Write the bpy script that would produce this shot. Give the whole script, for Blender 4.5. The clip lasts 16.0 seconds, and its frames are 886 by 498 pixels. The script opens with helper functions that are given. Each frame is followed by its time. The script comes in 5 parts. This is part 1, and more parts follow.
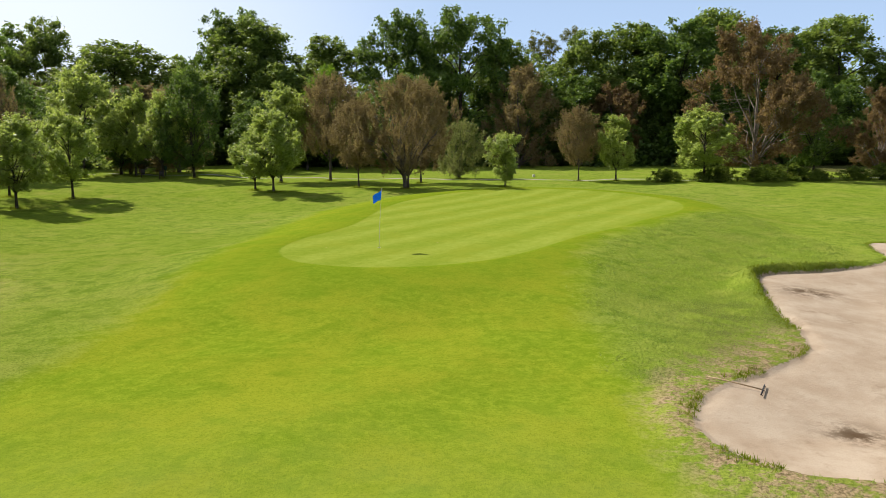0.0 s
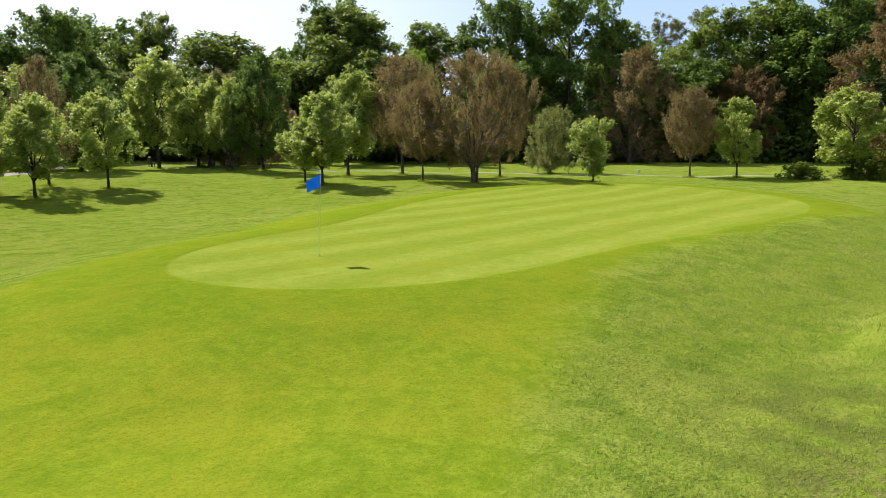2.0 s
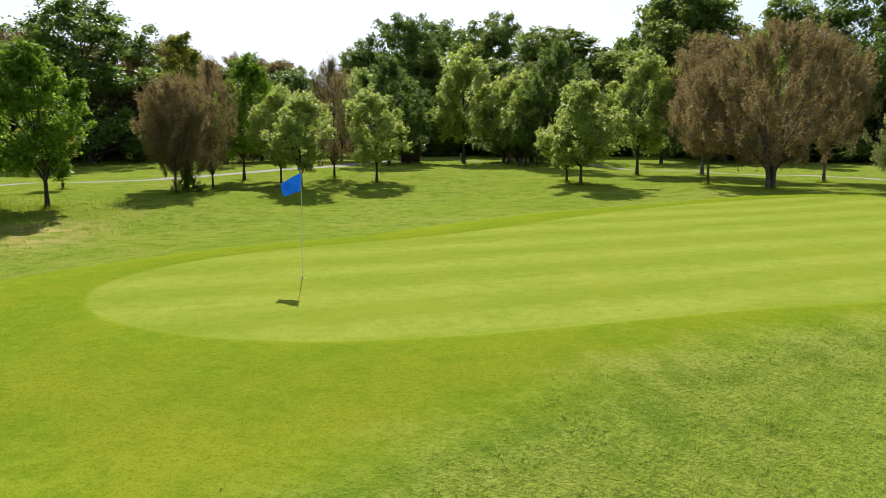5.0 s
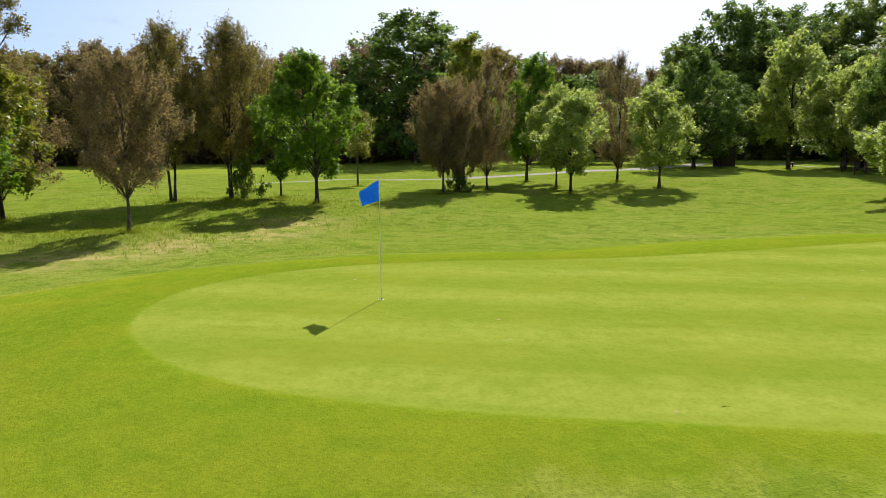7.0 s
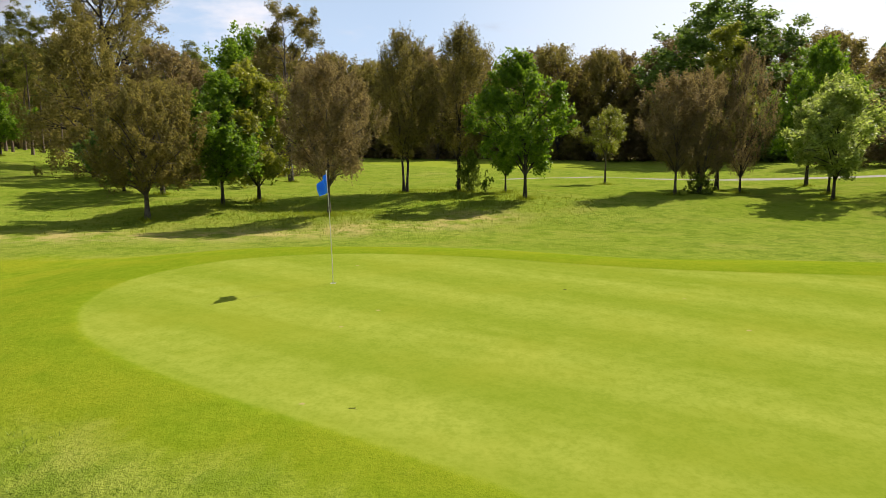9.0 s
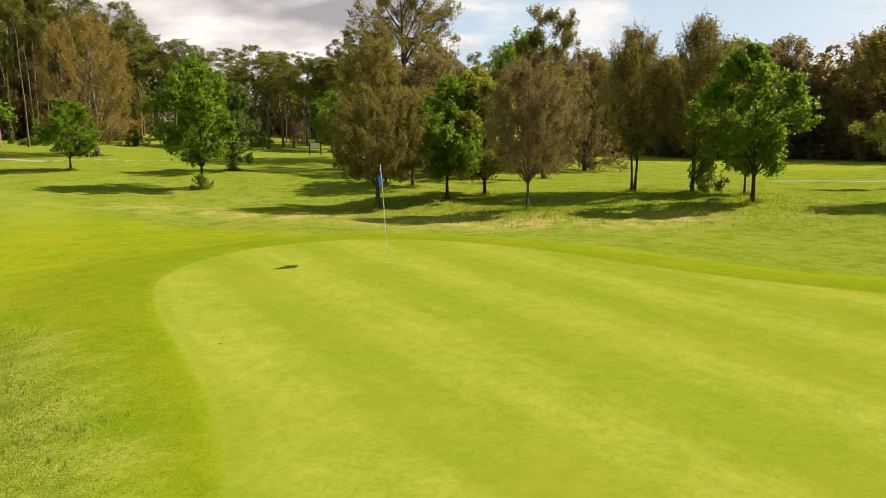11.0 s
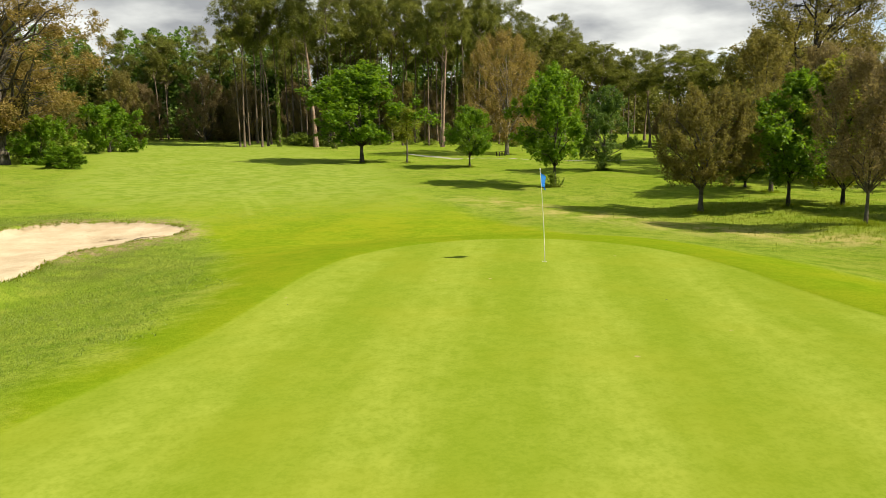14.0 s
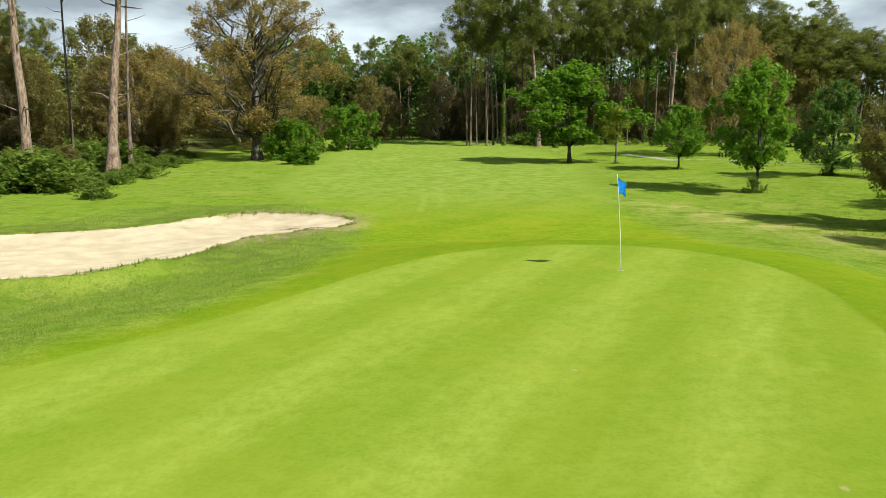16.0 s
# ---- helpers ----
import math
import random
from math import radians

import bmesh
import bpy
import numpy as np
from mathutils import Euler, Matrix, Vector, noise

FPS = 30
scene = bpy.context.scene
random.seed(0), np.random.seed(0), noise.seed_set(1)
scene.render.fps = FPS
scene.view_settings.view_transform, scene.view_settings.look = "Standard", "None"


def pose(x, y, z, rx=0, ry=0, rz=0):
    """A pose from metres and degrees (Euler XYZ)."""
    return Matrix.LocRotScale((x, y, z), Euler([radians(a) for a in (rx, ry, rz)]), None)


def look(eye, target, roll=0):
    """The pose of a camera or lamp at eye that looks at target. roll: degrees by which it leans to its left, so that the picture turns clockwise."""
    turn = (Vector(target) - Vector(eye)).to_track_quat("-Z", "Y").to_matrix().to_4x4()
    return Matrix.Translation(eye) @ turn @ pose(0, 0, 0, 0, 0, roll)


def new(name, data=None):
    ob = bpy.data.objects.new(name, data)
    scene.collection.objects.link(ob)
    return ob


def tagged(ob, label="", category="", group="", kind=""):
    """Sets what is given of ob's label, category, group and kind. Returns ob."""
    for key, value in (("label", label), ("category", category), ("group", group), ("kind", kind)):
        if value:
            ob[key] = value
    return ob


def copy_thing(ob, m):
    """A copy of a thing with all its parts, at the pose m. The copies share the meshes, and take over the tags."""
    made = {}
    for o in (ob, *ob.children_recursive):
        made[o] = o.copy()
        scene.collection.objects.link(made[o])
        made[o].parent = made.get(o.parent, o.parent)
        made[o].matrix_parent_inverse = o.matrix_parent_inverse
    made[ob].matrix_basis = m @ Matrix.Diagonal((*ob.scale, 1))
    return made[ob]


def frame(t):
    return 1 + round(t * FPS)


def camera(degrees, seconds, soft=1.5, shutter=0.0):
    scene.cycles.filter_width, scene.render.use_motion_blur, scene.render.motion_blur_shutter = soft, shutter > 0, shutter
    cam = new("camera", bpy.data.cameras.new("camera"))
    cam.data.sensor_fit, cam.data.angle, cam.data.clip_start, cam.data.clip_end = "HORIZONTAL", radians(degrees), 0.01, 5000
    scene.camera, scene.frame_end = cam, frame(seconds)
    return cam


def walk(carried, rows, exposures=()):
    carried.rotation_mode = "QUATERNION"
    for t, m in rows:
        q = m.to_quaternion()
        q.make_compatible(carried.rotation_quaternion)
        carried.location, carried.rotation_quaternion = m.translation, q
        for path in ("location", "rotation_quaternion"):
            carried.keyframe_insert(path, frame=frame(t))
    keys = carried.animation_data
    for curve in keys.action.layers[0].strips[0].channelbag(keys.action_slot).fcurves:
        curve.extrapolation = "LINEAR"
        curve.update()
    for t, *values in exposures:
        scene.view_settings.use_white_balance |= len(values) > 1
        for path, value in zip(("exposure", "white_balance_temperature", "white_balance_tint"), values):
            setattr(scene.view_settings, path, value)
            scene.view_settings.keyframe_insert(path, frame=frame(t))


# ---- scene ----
cam = camera(62.9, 16.0, soft=0.9)
PATH = [
    (0, (2.743, -26.543, 4.026), (2.715, -24.566, 3.722), -0.26),
    (0.5, (3.059, -23.851, 3.677), (2.953, -21.877, 3.374), -0.26),
    (1, (3.777, -21.593, 3.407), (3.599, -19.624, 3.105), -0.27),
    (1.5, (5.084, -19.530, 3.211), (4.828, -17.570, 2.909), -0.24),
    (2, (6.779, -17.603, 3.018), (6.394, -15.664, 2.715), -0.20),
    (2.5, (8.363, -15.945, 2.848), (7.827, -14.042, 2.545), -0.14),
    (3, (9.434, -14.500, 2.772), (8.740, -12.649, 2.468), -0.05),
    (3.5, (10.286, -13.094, 2.721), (9.433, -11.311, 2.416), -0.11),
    (6, (11.823, -6.444, 2.883), (10.240, -5.260, 2.578), -0.36),
    (6.5, (11.932, -5.116, 2.861), (10.210, -4.145, 2.559), -0.38),
    (7, (12.115, -3.863, 2.827), (10.291, -3.101, 2.527), -0.26),
    (7.5, (12.469, -2.339, 2.813), (10.565, -1.805, 2.513), -0.15),
    (8, (12.869, -0.583, 2.792), (10.916, -0.276, 2.491), 0.00),
    (8.5, (13.267, 1.339, 2.785), (11.291, 1.417, 2.483), 0.00),
    (9, (13.624, 3.290, 2.817), (11.655, 3.125, 2.511), -0.05),
    (9.5, (13.774, 5.036, 2.773), (11.839, 4.632, 2.466), -0.08),
    (12, (12.150, 11.396, 2.830), (10.688, 10.067, 2.522), -0.41),
    (12.5, (11.466, 12.300, 2.851), (10.147, 10.828, 2.544), -0.53),
    (13, (10.759, 13.095, 2.923), (9.596, 11.497, 2.616), -0.58),
    (13.5, (10.012, 13.774, 2.915), (9.017, 12.066, 2.611), -0.53),
    (14, (9.169, 14.331, 2.902), (8.349, 12.532, 2.599), -0.49),
    (14.5, (8.281, 14.843, 2.909), (7.640, 12.973, 2.607), -0.44),
    (15, (7.352, 15.276, 2.932), (6.886, 13.354, 2.630), -0.39),
    (15.5, (6.405, 15.613, 2.963), (6.097, 13.660, 2.661), -0.38),
    (16, (5.452, 15.894, 3.024), (5.282, 13.924, 2.721), -0.35),
]
walk(cam, [(t, look(eye, target, roll)) for t, eye, target, roll in PATH],
     [(0, 0.54, 6400, 15), (1.5, 0.68, 6300, 16), (3.3, 0.73, 6200, 20), (7, 0.62, 6300, 16), (9, 0.62, 6900, 16), (12.5, 0.75, 8300, 9), (14, 0.71, 7400, 4), (16, 0.65, 6250, -3)])

# ---- sky and sun ----
SUN_TO = Vector((-0.75, 0.66, 0.895)).normalized()
world = bpy.data.worlds.new("sky")
scene.world = world
world.use_nodes = True
wt = world.node_tree
wt.nodes.clear()
sky = wt.nodes.new("ShaderNodeTexSky")
sky.sky_type = "NISHITA"
sky.sun_disc = False
sky.sun_elevation = math.asin(SUN_TO.z)
sky.sun_rotation = math.atan2(SUN_TO.x, SUN_TO.y)
sky.dust_density = 1.6
sky.air_density = 1.0
coord = wt.nodes.new("ShaderNodeTexCoord")
split = wt.nodes.new("ShaderNodeSeparateXYZ")
wt.links.new(coord.outputs["Generated"], split.inputs[0])
cloud_scale = wt.nodes.new("ShaderNodeMapping")
cloud_scale.inputs["Scale"].default_value = (1.6, 1.6, 5.0)
wt.links.new(coord.outputs["Generated"], cloud_scale.inputs[0])
cloud_noise = wt.nodes.new("ShaderNodeTexNoise")
cloud_noise.inputs["Scale"].default_value = 1.7
cloud_noise.inputs["Detail"].default_value = 7
cloud_noise.inputs["Roughness"].default_value = 0.55
wt.links.new(cloud_scale.outputs[0], cloud_noise.inputs["Vector"])
bank = wt.nodes.new("ShaderNodeVectorMath")       # a bank of cloud in the south, thinning to the south-west
bank.operation = "DOT_PRODUCT"
bank.inputs[1].default_value = (0.02, -0.36, 0.0)
wt.links.new(coord.outputs["Generated"], bank.inputs[0])
mass = wt.nodes.new("ShaderNodeMath")
wt.links.new(bank.outputs["Value"], mass.inputs[0])
wt.links.new(cloud_noise.outputs[0], mass.inputs[1])
cover = wt.nodes.new("ShaderNodeMapRange")
cover.interpolation_type = "SMOOTHSTEP"
cover.inputs["From Min"].default_value = 0.58
cover.inputs["From Max"].default_value = 0.70
wt.links.new(mass.outputs[0], cover.inputs["Value"])
billow = wt.nodes.new("ShaderNodeTexNoise")
billow.inputs["Scale"].default_value = 3.1
billow.inputs["Detail"].default_value = 6
billow.inputs["Roughness"].default_value = 0.5
wt.links.new(cloud_scale.outputs[0], billow.inputs["Vector"])
cloud_tone = wt.nodes.new("ShaderNodeValToRGB")
cloud_tone.color_ramp.elements[0].position = 0.38
cloud_tone.color_ramp.elements[0].color = (5.4, 5.8, 6.9, 1)
cloud_tone.color_ramp.elements[1].position = 0.62
cloud_tone.color_ramp.elements[1].color = (13.4, 14.0, 15.2, 1)
wt.links.new(billow.outputs[0], cloud_tone.inputs[0])
sky_mix = wt.nodes.new("ShaderNodeMix")
sky_mix.data_type = "RGBA"
wt.links.new(cover.outputs[0], sky_mix.inputs[0])
height = wt.nodes.new("ShaderNodeMapRange")       # haze lies low and brightens towards the sun
height.inputs["From Max"].default_value = 0.55
height.inputs["To Min"].default_value = 0.9
height.inputs["To Max"].default_value = 0.1
wt.links.new(split.outputs["Z"], height.inputs["Value"])
towards = wt.nodes.new("ShaderNodeVectorMath")
towards.operation = "DOT_PRODUCT"
towards.inputs[1].default_value = (-0.75, 0.66, 0.0)
wt.links.new(coord.outputs["Generated"], towards.inputs[0])
glare = wt.nodes.new("ShaderNodeMapRange")
glare.interpolation_type = "SMOOTHSTEP"
glare.inputs["From Min"].default_value = 0.62
glare.inputs["From Max"].default_value = 1.0
glare.inputs["To Max"].default_value = 0.9
wt.links.new(towards.outputs["Value"], glare.inputs["Value"])
blue = wt.nodes.new("ShaderNodeMix")
blue.data_type = "RGBA"
blue.inputs[7].default_value = (9.0, 12.7, 17.6, 1)
wt.links.new(height.outputs[0], blue.inputs[0])
wt.links.new(sky.outputs[0], blue.inputs[6])
veil = wt.nodes.new("ShaderNodeMix")
veil.data_type = "RGBA"
veil.inputs[7].default_value = (14.8, 16.2, 17.2, 1)
wt.links.new(glare.outputs[0], veil.inputs[0])
wt.links.new(blue.outputs[2], veil.inputs[6])
wt.links.new(veil.outputs[2], sky_mix.inputs[6])
wt.links.new(cloud_tone.outputs[0], sky_mix.inputs[7])
back = wt.nodes.new("ShaderNodeBackground")
back.inputs["Strength"].default_value = 0.045
wt.links.new(sky_mix.outputs[2], back.inputs[0])
wout = wt.nodes.new("ShaderNodeOutputWorld")
wt.links.new(back.outputs[0], wout.inputs[0])

sun = new("sun", bpy.data.lights.new("sun", "SUN"))
sun.data.energy = 5.0
sun.data.angle = radians(0.55)
sun.data.color = (1.0, 0.94, 0.84)
sun.matrix_world = look(SUN_TO * 50, (0, 0, 0))


# ---- materials ----
class Nodes:
    """A material under construction: short names for the nodes that are used over and over."""

    def __init__(self, name, roughness=0.7):
        self.mat = bpy.data.materials.new(name)
        self.mat.use_nodes = True
        self.tree = self.mat.node_tree
        self.bsdf = self.tree.nodes["Principled BSDF"]
        self.bsdf.inputs["Roughness"].default_value = roughness
        self.bsdf.inputs["Specular IOR Level"].default_value = 0.25

    def node(self, kind, **sockets):
        n = self.tree.nodes.new(kind)
        for key, value in sockets.items():
            self.put(n.inputs[key.replace("_", " ")], value)
        return n

    def put(self, socket, value):
        if isinstance(value, bpy.types.NodeSocket):
            self.tree.links.new(value, socket)
        else:
            socket.default_value = value

    def attribute(self, name):
        n = self.node("ShaderNodeAttribute")
        n.attribute_name = name
        return n.outputs["Fac"]

    def place(self):
        return self.node("ShaderNodeNewGeometry").outputs["Position"]

    def local(self):
        return self.node("ShaderNodeTexCoord").outputs["Object"]

    def noise(self, scale, detail=4, rough=0.55, vector=None, stretch=None, kind="fac"):
        vector = vector or self.place()
        if stretch:
            vector = self.node("ShaderNodeMapping", Vector=vector, Scale=stretch).outputs[0]
        n = self.node("ShaderNodeTexNoise", Vector=vector, Scale=scale, Detail=detail, Roughness=rough)
        return n.outputs[1 if kind == "colour" else 0]

    def math(self, op, a, b=0.0, c=0.0):
        n = self.node("ShaderNodeMath")
        n.operation = op
        for s, v in zip(n.inputs, (a, b, c)):
            self.put(s, v)
        return n.outputs[0]

    def step(self, value, low, high, to0=0.0, to1=1.0):
        n = self.node("ShaderNodeMapRange", Value=value)
        n.interpolation_type = "SMOOTHSTEP"
        for key, v in (("From Min", low), ("From Max", high), ("To Min", to0), ("To Max", to1)):
            self.put(n.inputs[key], v)
        return n.outputs[0]

    def mix(self, fac, a, b, blend="MIX"):
        n = self.node("ShaderNodeMix")
        n.data_type = "RGBA"
        n.blend_type = blend
        for s, v in ((n.inputs[0], fac), (n.inputs[6], a), (n.inputs[7], b)):
            self.put(s, (*v, 1) if isinstance(v, tuple) and len(v) == 3 else v)
        return n.outputs[2]

    def math_vector(self, a, b):
        n = self.node("ShaderNodeVectorMath")
        n.operation = "ADD"
        self.put(n.inputs[0], a)
        half = self.node("ShaderNodeVectorMath")
        half.operation = "SCALE"
        self.put(half.inputs[0], b)
        half.inputs["Scale"].default_value = 0.22
        self.put(n.inputs[1], half.outputs[0])
        return n.outputs[0]

    def bump(self, height, strength=0.4, distance=0.05):
        n = self.node("ShaderNodeBump", Strength=strength, Distance=distance, Height=height)
        self.put(self.bsdf.inputs["Normal"], n.outputs[0])

    def colour(self, value):
        self.put(self.bsdf.inputs["Base Color"], (*value, 1) if isinstance(value, tuple) and len(value) == 3 else value)
        return self


def grass_and_sand():
    m = Nodes("course_turf", 0.9)
    m.bsdf.inputs["Specular IOR Level"].default_value = 0.0
    p = m.place()
    fine = m.noise(38.0, 3, 0.7, p)
    grain = m.noise(16.0, 3, 0.7, p)
    mid = m.noise(4.2, 4, 0.65, p)
    patchy = m.noise(1.3, 4, 0.6, p)
    broad = m.noise(0.45, 4, 0.55, p)
    wide = m.noise(0.11, 3, 0.5, p)
    ragged = m.math("MULTIPLY", m.math("SUBTRACT", m.noise(7.0, 3, 0.6, p), 0.5), 0.16)
    flat = m.node("ShaderNodeSeparateXYZ", Vector=p)
    across = m.math("SUBTRACT", m.math("MULTIPLY", flat.outputs[0], 0.857), m.math("MULTIPLY", flat.outputs[1], 0.515))
    along = m.math("ADD", m.math("MULTIPLY", flat.outputs[0], 0.515), m.math("MULTIPLY", flat.outputs[1], 0.857))
    mown = m.node("ShaderNodeCombineXYZ", X=m.math("MULTIPLY", across, 2.4), Y=m.math("MULTIPLY", along, 0.35)).outputs[0]
    # putting green: short, pale, with soft mowing bands
    band = m.math("COSINE", m.math("MULTIPLY", m.math("SUBTRACT", m.math("ADD", across, m.math("MULTIPLY", m.math("SUBTRACT", patchy, 0.5), 0.5)), 2.0), 2.51))
    streak = m.noise(0.9, 5, 0.65, mown)
    tone = m.math("ADD", m.math("MULTIPLY", band, 0.13), m.math("ADD", m.math("MULTIPLY", streak, 0.6), m.math("MULTIPLY", patchy, 0.45)))
    green = m.mix(m.step(tone, 0.3, 0.92), (0.174, 0.233, 0.022), (0.262, 0.313, 0.050))
    green = m.mix(m.step(m.math("ADD", m.math("MULTIPLY", grain, 0.5), m.math("MULTIPLY", mid, 0.5)), 0.40, 0.64, 0.0, 0.45), green, (0.120, 0.182, 0.010))
    green = m.mix(m.step(broad, 0.4, 0.72, 0.0, 0.25), green, (0.262, 0.270, 0.030))
    pits = m.node("ShaderNodeTexVoronoi", Vector=p, Scale=0.9)
    green = m.mix(m.step(m.math("ADD", pits.outputs["Distance"], m.math("MULTIPLY", grain, 0.05)), 0.05, 0.075, 0.75, 0.0), green, (0.33, 0.26, 0.12))
    # fairway and apron
    fair = m.mix(m.step(mid, 0.3, 0.72), (0.136, 0.206, 0.011), (0.208, 0.272, 0.018))
    fair = m.mix(m.step(broad, 0.36, 0.66, 0.0, 0.7), fair, (0.238, 0.262, 0.018))
    fair = m.mix(m.step(patchy, 0.48, 0.72, 0.0, 0.55), fair, (0.124, 0.196, 0.010))
    fair = m.mix(m.step(m.math("ADD", m.math("MULTIPLY", fine, 0.5), m.math("MULTIPLY", grain, 0.5)), 0.44, 0.66, 0.0, 0.5), fair, (0.070, 0.124, 0.004))
    fair = m.mix(m.step(m.math("ADD", m.attribute("sd_green"), m.math("MULTIPLY", m.math("SUBTRACT", patchy, 0.5), 2.0)), 0.6, 4.0, 0.30, 0.0), fair, (0.092, 0.158, 0.007))
    # rough
    tuft = m.node("ShaderNodeTexVoronoi", Vector=m.math_vector(p, m.noise(3.0, 2, 0.5, p, kind="colour")), Scale=21.0)
    clump = m.math("ADD", m.math("MULTIPLY", tuft.outputs["Distance"], 0.75), m.math("MULTIPLY", grain, 0.55))
    rough = m.mix(m.step(mid, 0.32, 0.7), (0.165, 0.236, 0.024), (0.250, 0.312, 0.046))
    rough = m.mix(m.step(broad, 0.44, 0.68, 0.0, 0.55), rough, (0.285, 0.305, 0.060))
    rough = m.mix(m.step(m.noise(0.23, 5, 0.65, p), 0.52, 0.70, 0.0, 0.42), rough, (0.32, 0.30, 0.080))
    rough = m.mix(m.step(patchy, 0.48, 0.66, 0.0, 0.65), rough, (0.092, 0.165, 0.014))
    # gaps between the tufts, with their shade put into the colour
    rough = m.mix(m.step(clump, 0.55, 0.92, 0.0, 0.36), rough, (0.062, 0.112, 0.010))
    rough = m.mix(m.step(grain, 0.50, 0.66, 0.0, 0.55), rough, (0.070, 0.115, 0.012))
    rough = m.mix(m.step(fine, 0.56, 0.68, 0.0, 0.35), rough, (0.30, 0.35, 0.09))
    rough = m.mix(m.step(wide, 0.35, 0.65, 0.0, 0.3), rough, (0.145, 0.222, 0.010))
    dry = m.math("MULTIPLY", m.attribute("dry"), m.step(patchy, 0.30, 0.62))
    rough = m.mix(m.math("MULTIPLY", dry, 0.72), rough, (0.118, 0.138, 0.030))
    straw = m.math("MULTIPLY", m.attribute("straw"), m.step(m.noise(0.8, 5, 0.7, p), 0.38, 0.62))
    rough = m.mix(m.math("MULTIPLY", straw, 0.9), rough, (0.40, 0.335, 0.125))
    # bare sandy scrapes at the edge of the bunker
    bare = m.math("MULTIPLY", m.attribute("bare"), m.step(m.noise(2.6, 5, 0.75, p), 0.42, 0.56))
    rough = m.mix(bare, rough, m.mix(m.step(grain, 0.4, 0.65), (0.36, 0.27, 0.155), (0.17, 0.125, 0.065)))
    # woodland floor
    litter = m.mix(m.step(mid, 0.35, 0.65), (0.075, 0.065, 0.028), (0.12, 0.14, 0.034))
    # sand
    sand = m.mix(m.step(m.noise(1.1, 5, 0.6, p), 0.3, 0.7), (0.40, 0.312, 0.214), (0.49, 0.405, 0.294))
    sand = m.mix(m.step(m.noise(0.7, 5, 0.75, m.node("ShaderNodeMapping", Vector=p, Location=(3.1, 7.7, 0)).outputs[0]), 0.56, 0.72, 0.0, 0.6), sand, (0.25, 0.18, 0.11))
    sand = m.mix(m.step(mid, 0.55, 0.72, 0.0, 0.35), sand, (0.33, 0.25, 0.165))
    sand = m.mix(m.step(fine, 0.4, 0.8, 0.0, 0.25), sand, (0.24, 0.17, 0.11))
    sand = m.mix(m.math("MULTIPLY", m.attribute("stain"), m.step(m.noise(2.4, 5, 0.75, p), 0.40, 0.60)), sand, (0.10, 0.065, 0.035))
    # gravel track
    gravel = m.mix(m.step(fine, 0.3, 0.7), (0.27, 0.26, 0.23), (0.42, 0.405, 0.36))
    edge_fair = m.math("ADD", m.attribute("sd_fair"), m.math("MULTIPLY", m.math("SUBTRACT", broad, 0.5), 2.6))
    edge_fair = m.math("ADD", edge_fair, m.math("MULTIPLY", m.math("SUBTRACT", mid, 0.5), 0.9))
    fair = m.mix(m.math("MULTIPLY", m.step(m.attribute("sd_wheel"), 0.03, 0.30, 0.5, 0.0), m.step(patchy, 0.25, 0.5)), fair, (0.26, 0.30, 0.05))
    fair = m.mix(m.math("MULTIPLY", m.step(flat.outputs[1], -30.0, -12.0, 1.0, 0.0), m.step(broad, 0.25, 0.6, 0.45, 0.8)), fair, m.mix(m.step(patchy, 0.35, 0.65), (0.150, 0.218, 0.034), (0.235, 0.285, 0.062)))
    soft = m.step(flat.outputs[1], -34.0, -16.0, 1.6, 0.5)
    out = m.mix(m.node("ShaderNodeClamp", Value=m.math("MULTIPLY_ADD", m.math("DIVIDE", edge_fair, soft), 0.5, 0.5)).outputs[0], fair, rough)
    out = m.mix(m.step(m.attribute("woods"), 0.3, 0.7), out, litter)
    out = m.mix(m.step(m.math("ADD", m.attribute("sd_path"), m.math("MULTIPLY", m.math("SUBTRACT", mid, 0.5), 0.9)), -0.1, 0.25), gravel, out)
    out = m.mix(m.step(m.math("ADD", m.attribute("sd_green"), ragged), -0.05, 0.10), green, out)
    out = m.mix(m.step(m.math("ADD", m.attribute("sd_sand"), m.math("MULTIPLY", ragged, 1.4)), 0.0, 0.05), sand, out)
    m.put(m.bsdf.inputs["Diffuse Roughness"], m.step(m.attribute("sd_sand"), 0.0, 0.05, 0.45, 0.06))
    m.colour(out)
    relief = m.math("ADD", m.math("MULTIPLY", m.noise(60.0, 2, 0.7, p), 0.5), m.math("ADD", m.math("MULTIPLY", grain, 0.6), m.math("SUBTRACT", m.math("MULTIPLY", mid, 0.9), m.math("MULTIPLY", clump, m.math("MULTIPLY", m.step(m.attribute("sd_fair"), 0.0, 1.0, 0.0, 0.45), m.step(m.attribute("sd_sand"), 0.0, 0.15))))))
    keep = m.math("MULTIPLY", m.step(m.attribute("sd_green"), -0.1, 0.2, 0.10, 1.0), m.math("MULTIPLY", m.step(m.attribute("sd_fair"), -0.5, 0.8, 0.32, 0.85), m.step(m.attribute("sd_sand"), -0.1, 0.1, 0.4, 1.0)))
    m.bump(m.math("MULTIPLY", relief, keep), 0.9, 0.06)
    return m.mat


